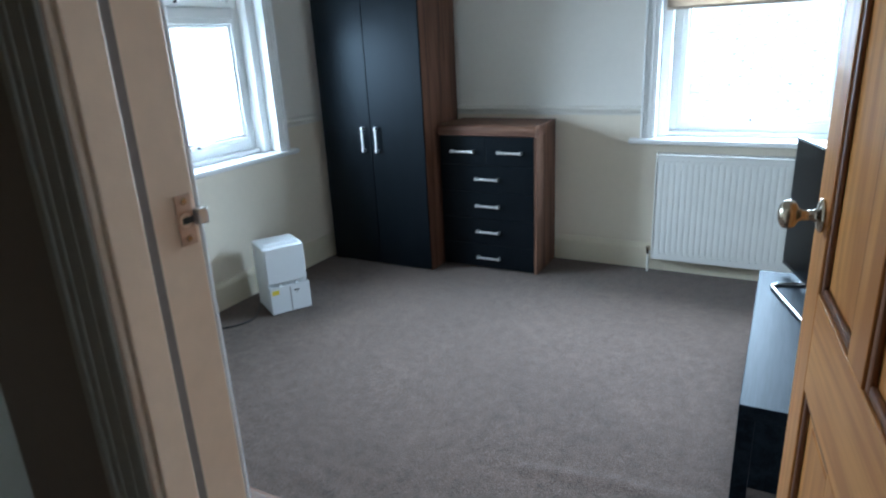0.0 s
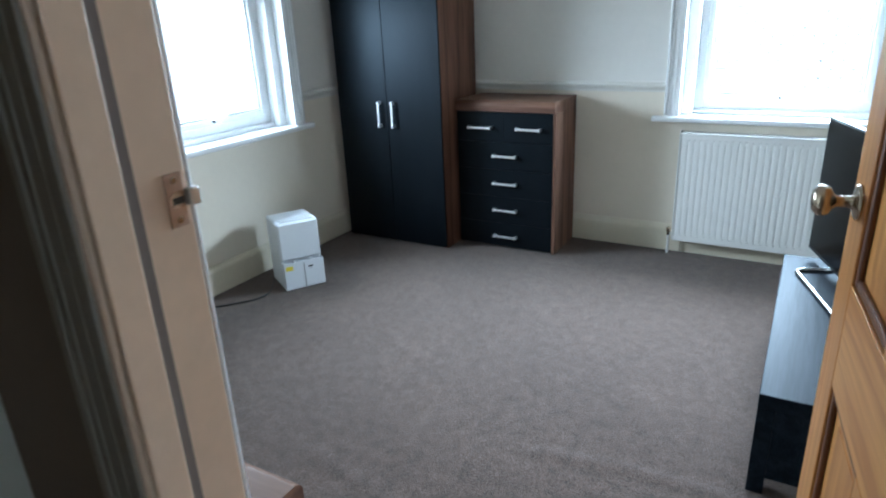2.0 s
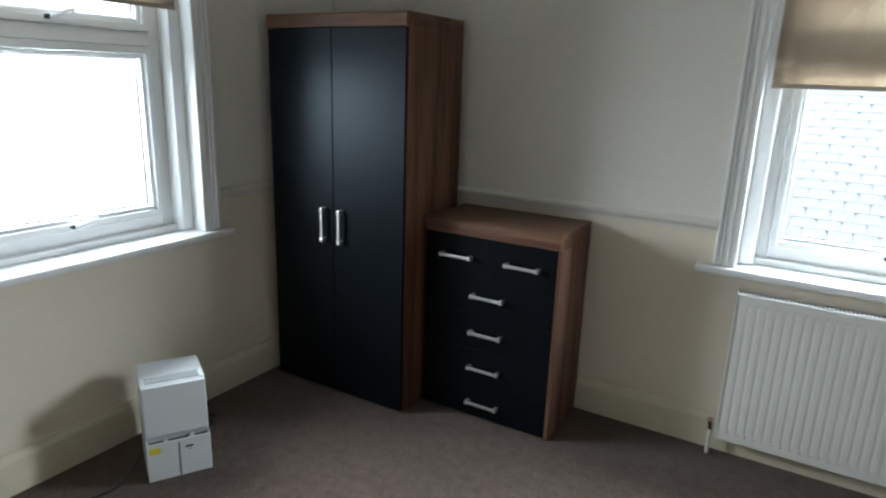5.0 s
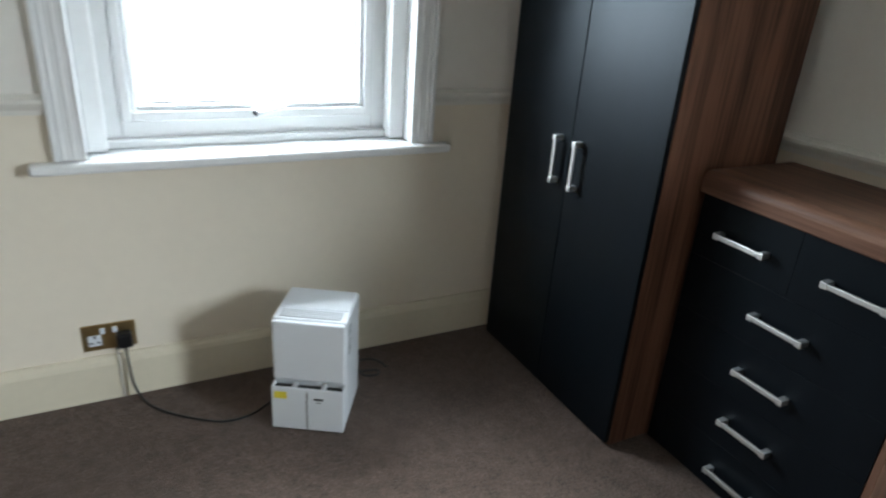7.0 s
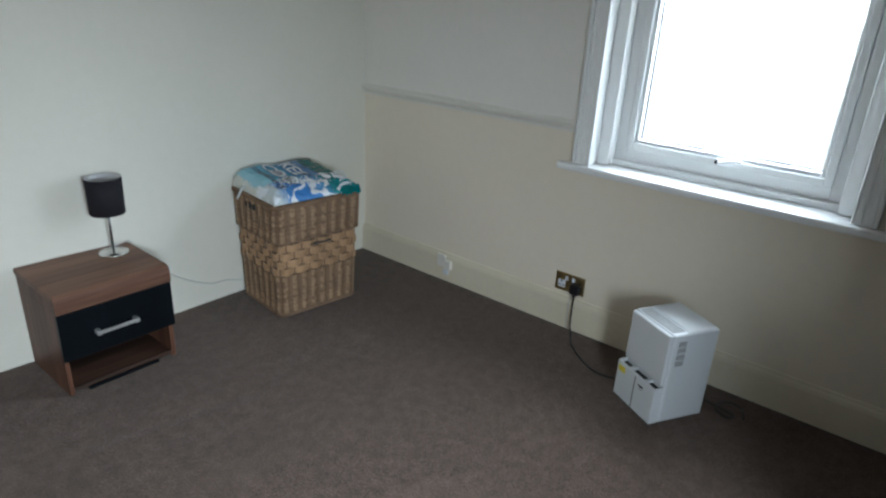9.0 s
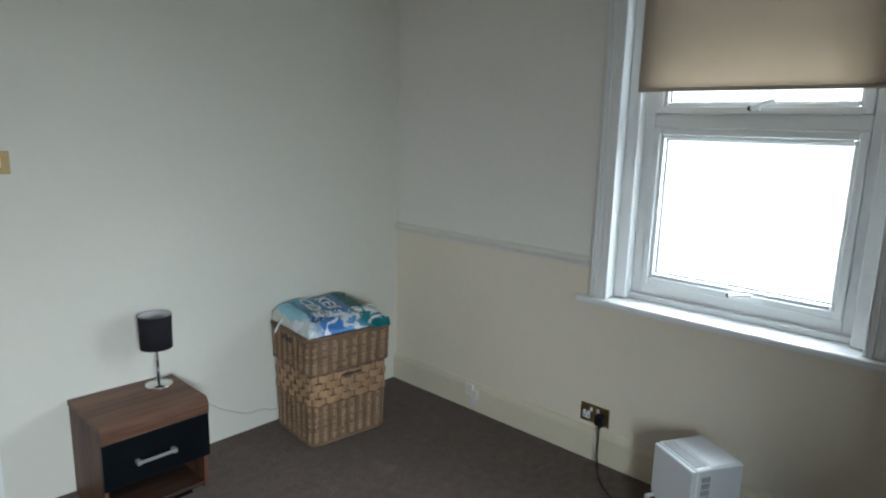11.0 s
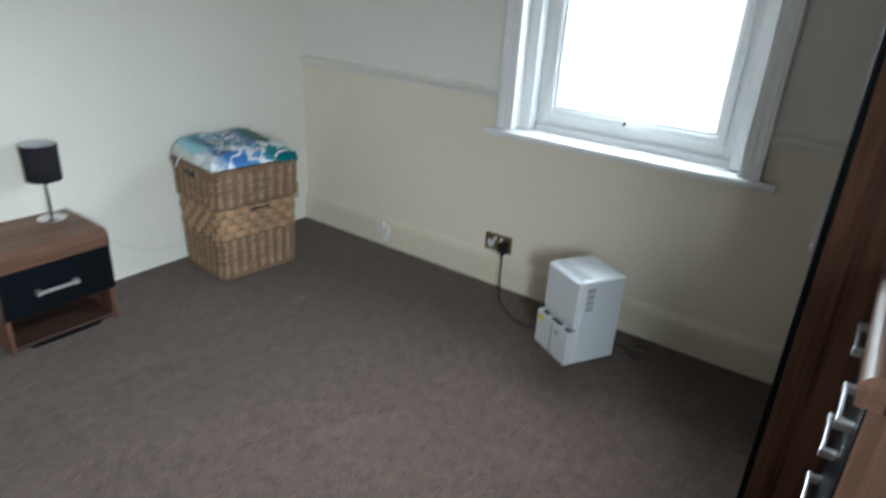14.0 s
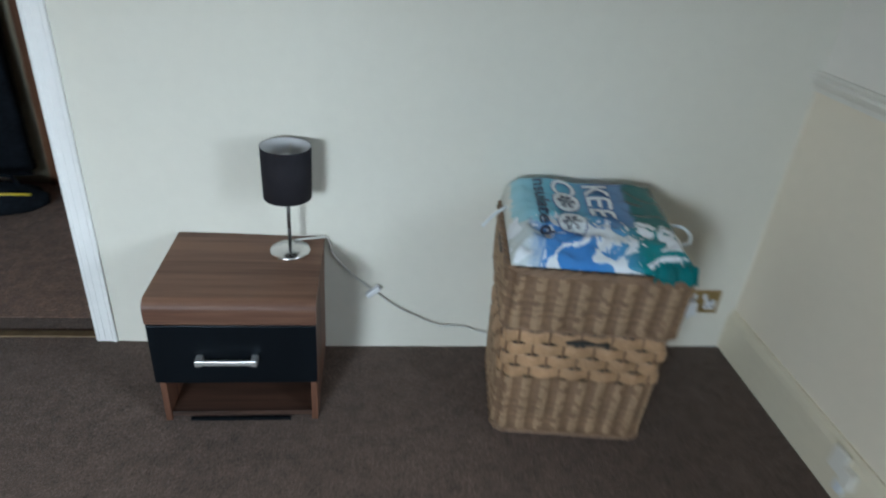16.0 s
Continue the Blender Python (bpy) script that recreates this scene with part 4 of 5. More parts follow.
def hamper():
    h = thing("wicker_hamper", HB, "two-tier brown wicker laundry hamper with a pale woven band", "hamper")

    def size(z):
        f = z / 0.59
        return 0.222 + 0.012 * f, 0.188 + 0.016 * f

    def band(z):
        a, b = size(z)
        return a + 0.003, b + 0.003

    def upper(z):
        a, b = size(z)
        return a + 0.010, b + 0.009

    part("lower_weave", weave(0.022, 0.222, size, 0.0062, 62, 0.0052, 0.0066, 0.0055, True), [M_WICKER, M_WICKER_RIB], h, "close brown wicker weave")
    for k in range(4):
        part("woven_strip", weave(0.224 + 0.0405 * k, 0.2645 + 0.0405 * k, band, 0.0405, 40, 0.0062 if k % 2 else -0.0062, 0.0385, 0.004), M_WICKER_PALE, h, "broad pale woven strip")
    stakes = loop_at(0.0, *band(0.3), 0.035, 40)
    for p, o in stakes:
        part("stake", sweep([p + Vector((0, 0, 0.215)) - o * 0.002, p + Vector((0, 0, 0.392)) - o * 0.001], 0.0034, 6), M_WICKER, h)
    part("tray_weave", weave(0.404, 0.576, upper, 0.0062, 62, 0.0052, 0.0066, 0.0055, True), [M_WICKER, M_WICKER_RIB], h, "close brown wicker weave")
    for nm, z, sz, r in (("foot_rim", 0.012, size, 0.011), ("tray_foot", 0.402, upper, 0.008), ("top_rim", 0.582, upper, 0.012)):
        loop = loop_at(z, *sz(z), 0.035, 120)
        bm = bmesh.new()
        for s in range(3):
            pts = [p + o * (0.55 * r * math.cos(k * 0.9 + 2.1 * s)) + Vector((0, 0, 0.55 * r * math.sin(k * 0.9 + 2.1 * s))) for k, (p, o) in enumerate(loop)]
            sweep(pts, r * 0.55, 6, bm, True)
        part(nm, bm, M_WICKER, h, "plaited wicker rim")
    part("inner_lining", box(-0.205, 0.205, -0.17, 0.17, 0.012, 0.54), M_DARKHOLE, h, "dark inside")
    part("lid_slot", box(-0.060, 0.060, 0.1960, 0.2150, 0.3600, 0.3680, 0.003), M_DARKHOLE, h, "dark slot below the lid")
    for s in (-0.035, 0.0, 0.035):
        part("handle_gap", box(0.226, 0.2505, s - 0.011 - 0.02, s + 0.011 - 0.02, 0.525, 0.555, 0.003), M_DARKHOLE, h, "dark hand hole")


hamper()


def bag_height(x, y):
    """The crumpled top of the cool bag over its own x and y."""
    ex, ey = min(1, (0.265 - abs(x)) / 0.05), min(1, (0.215 - abs(y)) / (0.025 if y < 0 else 0.06))
    edge = max(0.0, min(ex, ey)) ** 0.5
    flat = 0.35 if x > -0.05 and y < 0.08 else 1.0
    crease = 0.012 * noise.noise(Vector((x * 9, y * 9, 4))) - flat * 0.015 * abs(noise.noise(Vector((x * 14 + y * 9, y * 15, 1))))
    front = 0.020 * (0.5 - abs(noise.noise(Vector((x * 17 + y * 6, y * 24 - x * 8, 7))))) * max(0, min(1.2, (y + 0.02) * 7))
    return edge * (0.062 + crease + front - 0.14 * max(0, y - 0.02) + 0.11 * max(0, -y)) + 0.006


def bag_material():
    m = material("printed_plastic", (0.2, 0.4, 0.6), 0.20, vary=0.2, scale=9, fine=30, bump=0.5, bump_scale=42)
    t = m.node_tree
    b = t.nodes["Principled BSDF"]
    co = t.nodes.new("ShaderNodeTexCoord")
    sep = t.nodes.new("ShaderNodeSeparateXYZ")
    n = t.nodes.new("ShaderNodeTexNoise")
    n.inputs["Scale"].default_value, n.inputs["Detail"].default_value = 13.0, 5
    n.inputs["Distortion"].default_value = 1.6
    t.links.new(co.outputs["Object"], n.inputs["Vector"])
    t.links.new(co.outputs["Object"], sep.inputs[0])

    def ramp(src, stops, interp="LINEAR"):
        r = t.nodes.new("ShaderNodeValToRGB")
        r.color_ramp.interpolation = interp
        el = r.color_ramp.elements
        while len(el) < len(stops):
            el.new(0.5)
        for e, (p, c) in zip(el, stops):
            e.position, e.color = p, (*c, 1)
        t.links.new(src, r.inputs["Fac"])
        return r.outputs["Color"]

    def remap(src, lo, hi, wobble):
        mr = t.nodes.new("ShaderNodeMapRange")
        mr.inputs["From Min"].default_value, mr.inputs["From Max"].default_value = lo, hi
        t.links.new(src, mr.inputs["Value"])
        ma = t.nodes.new("ShaderNodeMath")
        ma.operation = "MULTIPLY_ADD"
        ma.inputs[1].default_value = wobble
        t.links.new(n.outputs["Fac"], ma.inputs[0])
        t.links.new(mr.outputs[0], ma.inputs[2])
        return ma.outputs[0]

    across = ramp(remap(sep.outputs["X"], 0.26, -0.26, 0.10), [(0.0, (0.62, 0.64, 0.58)), (0.07, (0.60, 0.62, 0.58)), (0.09, (0.30, 0.56, 0.66)), (0.30, (0.15, 0.46, 0.62)), (0.48, (0.11, 0.34, 0.52)), (0.60, (0.07, 0.19, 0.42)), (0.76, (0.10, 0.20, 0.36)), (0.80, (0.015, 0.11, 0.11)), (1.0, (0.03, 0.12, 0.11))])
    lower = ramp(remap(sep.outputs["X"], 0.26, -0.26, 0.25), [(0.0, (0.60, 0.62, 0.58)), (0.2, (0.5, 0.58, 0.62)), (0.3, (0.06, 0.22, 0.55)), (0.55, (0.05, 0.20, 0.52)), (0.70, (0.10, 0.30, 0.6)), (0.84, (0.01, 0.20, 0.22)), (1.0, (0.01, 0.2, 0.22))])
    white = ramp(n.outputs["Fac"], [(0.515, (0, 0, 0)), (0.54, (1, 1, 1))])
    band = ramp(remap(sep.outputs["Y"], -0.21, 0.21, 0.28), [(0.76, (0, 0, 0)), (0.80, (1, 1, 1))])
    patch = ramp(remap(sep.outputs["Y"], -0.21, 0.21, 0.28), [(0.72, (0, 0, 0)), (0.75, (1, 1, 1))])
    mx = t.nodes.new("ShaderNodeMix")
    mx.data_type = "RGBA"
    t.links.new(band, mx.inputs[0])
    t.links.new(across, mx.inputs[6])
    t.links.new(lower, mx.inputs[7])
    mul = t.nodes.new("ShaderNodeMix")
    mul.data_type, mul.blend_type = "RGBA", "MULTIPLY"
    mul.inputs[0].default_value = 1
    t.links.new(white, mul.inputs[6])
    t.links.new(patch, mul.inputs[7])
    mw = t.nodes.new("ShaderNodeMix")
    mw.data_type = "RGBA"
    mw.inputs[7].default_value = (0.72, 0.77, 0.82, 1)
    t.links.new(mul.outputs[2], mw.inputs[0])
    t.links.new(mx.outputs[2], mw.inputs[6])
    t.links.new(mw.outputs[2], b.inputs["Base Color"])
    return m


M_PRINT = bag_material()
M_INK_WHITE = material("white_print", (0.70, 0.76, 0.80), 0.3)
M_INK_BLUE = material("blue_print", (0.02, 0.08, 0.25), 0.3)


def cool_bag():
    g = thing("cool_bag", HB @ pose(0.0, 0.0, 0.594) @ Matrix.Diagonal((0.91, 0.96, 1, 1)), "crumpled blue and white printed plastic cool bag on the hamper", "bag")
    bm = bmesh.new()
    nx, ny = 72, 58
    top = [[bm.verts.new((-0.265 + 0.53 * i / nx, -0.215 + 0.43 * j / ny, bag_height(-0.265 + 0.53 * i / nx, -0.215 + 0.43 * j / ny))) for i in range(nx + 1)] for j in range(ny + 1)]
    for j in range(ny):
        for i in range(nx):
            bm.faces.new((top[j][i], top[j][i + 1], top[j + 1][i + 1], top[j + 1][i]))
    under = bmesh.ops.extrude_face_region(bm, geom=bm.faces[:])
    for v in under["geom"]:
        if isinstance(v, bmesh.types.BMVert):
            v.co.z = 0.0005
    part("bag_body", bm, M_PRINT, g, smooth=True)
    flap = bmesh.new()
    n = 14
    rows = [[flap.verts.new((-0.262 + 0.125 * i / n, 0.203 + 0.034 * j / 6 + 0.007 * math.sin(i * 0.9), 0.030 - 0.036 * (j / 6) ** 1.6 + 0.006 * math.sin(2.3 * i + j * 0.8))) for i in range(n + 1)] for j in range(7)]
    for a, b in zip(rows, rows[1:]):
        for i in range(n):
            flap.faces.new((a[i], a[i + 1], b[i + 1], b[i]))
    bmesh.ops.solidify(flap, geom=flap.faces[:], thickness=0.002)
    part("flap", flap, M_TEAL, g, "teal plastic flap", smooth=True)
    part("carry_handle", sweep(spline([(-0.25, -0.02, 0.04), (-0.283, 0.0, 0.045), (-0.296, 0.035, 0.038), (-0.284, 0.065, 0.028), (-0.255, 0.07, 0.022)], 6), 0.0045), M_INK_WHITE, g, "white carry handle", smooth=True)
    part("carry_handle", sweep(spline([(0.25, -0.10, 0.03), (0.30, -0.06, 0.012), (0.335, -0.03, -0.012)], 6), 0.005), M_INK_WHITE, g, "white carry handle", smooth=True)

    def lettering(word, size, x, y, mat, wide=1.0, swell=0.0, lift=0.003):
        data = bpy.data.curves.new("text", "FONT")
        data.body, data.size, data.extrude, data.offset = word, size, 0.0, swell
        tmp = new("text", data)
        bpy.context.view_layer.update()
        me = bpy.data.meshes.new_from_object(tmp.evaluated_get(bpy.context.evaluated_depsgraph_get()))
        bpy.data.objects.remove(tmp)
        bl = bmesh.new()
        bl.from_mesh(me)
        bpy.data.meshes.remove(me)
        bmesh.ops.triangulate(bl, faces=bl.faces[:])
        for _ in range(2):
            bmesh.ops.subdivide_edges(bl, edges=[e for e in bl.edges if e.calc_length() > 0.010], cuts=1)
            bmesh.ops.triangulate(bl, faces=bl.faces[:])
        for v in bl.verts:
            px, py = x - v.co.y, y + v.co.x * wide
            v.co = (px, py, bag_height(px, py) + lift)
        part("lettering", bl, mat, g, "printed words")

    for word, size, x, y, wide in (("KEE", 0.112, 0.012, -0.172, 1.08), ("C", 0.106, 0.116, -0.180, 1.12)):
        lettering(word, size, x, y, M_INK_BLUE, wide, 0.0045, 0.003)
        lettering(word, size, x, y, M_INK_WHITE, wide, 0.0015, 0.0042)
    lettering("nsulated", 0.062, 0.176, -0.176, M_INK_NAVY, 1.45, 0.0010)

    def disc(bm, cx, cy, r0, r1, lift):
        for k in range(28):
            a, b = 2 * math.pi * k / 28, 2 * math.pi * (k + 1) / 28
            for q0, q1 in ((r0, (r0 + r1) / 2), ((r0 + r1) / 2, r1)):
                vs = []
                for r, q in ((q0, a), (q1, a), (q1, b), (q0, b)):
                    px, py = cx + r * math.cos(q), cy + 1.3 * r * math.sin(q)
                    vs.append(bm.verts.new((px, py, bag_height(px, py) + lift)))
                bm.faces.new(vs)

    for y in (-0.052, 0.072):
        rim = bmesh.new()
        disc(rim, 0.080, y, 0.040, 0.0455, 0.0030)
        part("printed_ring", rim, M_INK_BLUE, g, "dark printed outline")
        fill = bmesh.new()
        disc(fill, 0.080, y, 0.0015, 0.0415, 0.0042)
        part("printed_disc", fill, M_INK_WHITE, g, "white printed disc")
        flake = bmesh.new()
        for k in range(6):
            a = math.pi * k / 3
            arms = [((0.003, 0), (0.030, 0))] + [((q, 0), (q + 0.007, s * 0.008)) for q in (0.012, 0.020) for s in (-1, 1)]
            for (u0, w0), (u1, w1) in arms:
                d = Vector((u1 - u0, w1 - w0)).normalized() * 0.0019
                vs = []
                for u, w in ((u0 - d.y, w0 + d.x), (u1 - d.y, w1 + d.x), (u1 + d.y, w1 - d.x), (u0 + d.y, w0 - d.x)):
                    px, py = 0.080 + u * math.cos(a) - w * math.sin(a), y + 1.3 * (u * math.sin(a) + w * math.cos(a))
                    vs.append(flake.verts.new((px, py, bag_height(px, py) + 0.0056)))
                flake.faces.new(vs)
        part("snowflake", flake, M_INK_NAVY, g, "dark printed snowflake")


M_INK_NAVY = material("navy_print", (0.012, 0.025, 0.075), 0.35)
M_TEAL = material("teal_plastic", (0.01, 0.26, 0.28), 0.2, vary=0.2, scale=20)
cool_bag()


# ---- dehumidifier ----
def dehumidifier():
    """x runs across its front, y to its back."""
    d = thing("dehumidifier", pose(-1.852, 3.852, 0, 0, 0, 60), "white portable dehumidifier with a pull-out water tank", "dehumidifier")
    body = box(-0.120, 0.120, -0.096, 0.120, 0.004, 0.398, 0.010, 3)
    part("casing", body, M_WHITEPLASTIC, d)
    part("front_panel", box(-0.117, 0.117, -0.114, -0.0965, 0.178, 0.394, 0.007, 3), M_WHITEPLASTIC, d)
    tank = bmesh.new()
    box(-0.118, 0.118, -0.140, -0.134, 0.006, 0.168, 0.0025, bm=tank)
    for x in (-0.115, 0.115):
        box(x - 0.003, x + 0.003, -0.1335, -0.098, 0.006, 0.168, 0.001, bm=tank)
    box(-0.1115, 0.1115, -0.1335, -0.098, 0.006, 0.012, 0, bm=tank)
    t = part("water_tank", tank, M_WHITEPLASTIC, d, "white water tank")
    part("tank_inside", box(-0.1115, 0.1115, -0.133, -0.0985, 0.0125, 0.153), M_DARKHOLE, t, "dark tank opening")
    for x in (-0.045, 0.050):
        part("tank_rib", box(x - 0.008, x + 0.008, -0.133, -0.0985, 0.1535, 0.166, 0.002), M_WHITEPLASTIC, t)
    part("groove", box(-0.003, 0.003, -0.1412, -0.1395, 0.010, 0.155), M_GREYVENT, t)
    part("logo_mark", box(0.022, 0.052, -0.1408, -0.1398, 0.126, 0.134), M_BLACKPLASTIC, t, "small dark mark")
    part("logo_mark", box(0.030, 0.046, -0.1408, -0.1398, 0.116, 0.120), M_GREYVENT, t)
    part("sticker", box(-0.108, -0.066, -0.1410, -0.1398, 0.124, 0.150), M_YELLOW, t, "yellow energy sticker")
    grille = part("outlet_grille", box(-0.098, 0.098, -0.086, -0.034, 0.3965, 0.3995), M_GREYVENT, d, "grey slatted outlet")
    for k in range(5):
        y = -0.082 + 0.0105 * k
        part("slat", box(-0.098, 0.098, y, y + 0.0042, 0.3985, 0.4015, 0.001), M_WHITEPLASTIC, grille)
    part("top_lid", box(-0.112, 0.112, -0.026, 0.112, 0.3965, 0.4005, 0.0015), M_WHITEPLASTIC, d)
    for k in range(4):
        z = 0.262 + 0.028 * k
        v = part("side_vent", box(0.1190, 0.1215, -0.072, -0.034, z, z + 0.020), M_GREYVENT, d, "grey side vent")
        for i in range(3):
            part("slat", box(0.1205, 0.1222, -0.072, -0.034, z + 0.0035 + 0.006 * i, z + 0.0050 + 0.006 * i), M_WHITEPLASTIC, v)


dehumidifier()


# ---- sockets, switch and cables ----
def double_socket(name, m, label):
    """A brass double socket; x across, y out of the wall towards minus."""
    s = thing(name, m, label, "socket", "brass sockets")
    part("face_plate", box(-0.080, 0.080, -0.006, 0.0, -0.048, 0.048, 0.003), M_BRASS, s, "brass plate")
    for x in (-0.044, 0.044):
        o = part("outlet", box(x - 0.020, x + 0.020, -0.0075, -0.0055, -0.030, 0.010, 0.002), M_WHITEPLASTIC, s, "white outlet insert")
        for px, pz, w, h in ((0, 0.004, 0.003, 0.005), (-0.011, -0.018, 0.005, 0.0025), (0.011, -0.018, 0.005, 0.0025)):
            part("pin_hole", box(x + px - w, x + px + w, -0.0082, -0.0072, pz - h, pz + h), M_DARKHOLE, o)
        part("rocker", box((x * 0.42) - 0.008, (x * 0.42) + 0.008, -0.010, -0.0055, 0.012, 0.034, 0.002), M_WHITEPLASTIC, s, "white rocker")
    return s


double_socket("double_socket", pose(XW, 3.232, 0.238, 0, 0, 90), "brass double socket with a black plug, above skirting")
def surface_wire():
    w = thing("surface_wire", pose(0, 0, 0), "thin pale wire running from the socket to the floor", "cable")
    pts = spline([(XW + 0.006, 3.246, 0.191), (XW + 0.012, 3.249, 0.175), (XW + 0.025, 3.251, 0.150), (XW + 0.025, 3.249, 0.08), (XW + 0.026, 3.252, 0.004)], 6)
    part("flex", sweep(pts, 0.0026, 6), M_WHITECABLE, w, smooth=True)


surface_wire()
double_socket("double_socket", pose(-2.008, YS, 0.205, 0, 0, 180), "brass double socket low on the wall behind hamper")


def plug(name, m, mat, label):
    p = thing(name, m, label, "plug")
    bm = box(-0.024, 0.024, -0.040, 0.0, -0.030, 0.024, 0.008, 3)
    part("plug_body", bm, mat, p)
    part("cable_grip", box(-0.006, 0.006, -0.034, -0.016, -0.046, -0.028, 0.003), mat, p)


plug("plug", pose(XW + 0.0078, 3.276, 0.232, 0, 0, 90), M_BLACKPLASTIC, "black three-pin plug in the socket")
plug("plug", pose(-1.964, YS + 0.0078, 0.20, 0, 0, 180), M_WHITEPLASTIC, "white three-pin plug in the socket")


def power_cable():
    c = thing("power_cable", pose(0, 0, 0), "black dehumidifier power cable lying on the carpet", "cable")
    pts = spline([(-2.132, 3.276, 0.190), (-2.128, 3.278, 0.13), (-2.115, 3.285, 0.06), (-2.085, 3.31, 0.008), (-2.01, 3.36, 0.005), (-1.93, 3.45, 0.005), (-1.875, 3.545, 0.005), (-1.885, 3.64, 0.006), (-1.95, 3.735, 0.008), (-1.985, 3.78, 0.012)], 8)
    part("flex", sweep(pts, 0.0042, 8), M_CABLE, c, smooth=True)
    loop = spline([(-1.97, 3.99, 0.03), (-1.985, 4.06, 0.008), (-1.975, 4.12, 0.006), (-1.945, 4.11, 0.006), (-1.955, 4.06, 0.010), (-2.00, 4.05, 0.014), (-2.06, 4.08, 0.006), (-2.05, 4.13, 0.006), (-2.01, 4.15, 0.010), (-1.98, 4.16, 0.006)], 8)
    part("slack", sweep(loop, 0.0042, 8), M_CABLE, c, "tangled slack cable", smooth=True)


power_cable()


def light_switch():
    s = thing("light_switch", pose(-0.084, 1.7425, 1.456, 0, 0, 180), "square brass light switch beside the doorway", "switch")
    part("face_plate", box(-0.044, 0.044, -0.006, 0, -0.044, 0.044, 0.003), M_BRASS, s)
    part("rocker", box(-0.013, 0.013, -0.010, -0.005, -0.018, 0.018, 0.003), M_WHITEPLASTIC, s, "white rocker")
    for x in (-0.030, 0.030):
        part("screw", lathe([(0.004, 0), (0.003, 0.0015), (0, 0.0015)], 10), M_BRASS, s, "", pose(x, -0.006, 0, 90, 0, 0))


light_switch()


def phone_point():
    p = thing("junction_box", pose(XW + 0.020, 2.462, 0.098, 0, 0, 90), "small white junction box on the skirting", "junction box")
    part("box_body", box(-0.060, -0.004, -0.016, 0.0, -0.010, 0.062, 0.004, 3), M_RAIL, p)
    part("outlet", box(-0.002, 0.040, -0.026, 0.0, -0.016, 0.036, 0.004, 3), M_RAIL, p, "small painted outlet")
    part("stub", box(-0.010, 0.020, -0.020, -0.002, -0.052, -0.0165, 0.003), M_WHITEPLASTIC, p, "white plug stub")


phone_point()


def curtain_bracket():
    b = thing("curtain_bracket", pose(XW, 3.165, 2.715, 0, 0, 90), "black iron curtain pole bracket above the window", "bracket")
    part("back_plate", lathe([(0.016, 0), (0.016, 0.004), (0.010, 0.007), (0, 0.007)], 16), M_BLACKPLASTIC, b, "", pose(0, 0, -0.012, 90, 0, 0))
    part("arm", sweep(spline([(0, 0, -0.012), (0, -0.04, -0.012), (-0.004, -0.06, -0.002), (-0.01, -0.068, 0.014)], 5), 0.006), M_BLACKPLASTIC, b)
    part("cup", sweep(spline([(-0.03, -0.068, 0.018), (-0.012, -0.068, 0.006), (0.010, -0.068, 0.012), (0.014, -0.068, 0.028)], 5), 0.006), M_BLACKPLASTIC, b)


curtain_bracket()


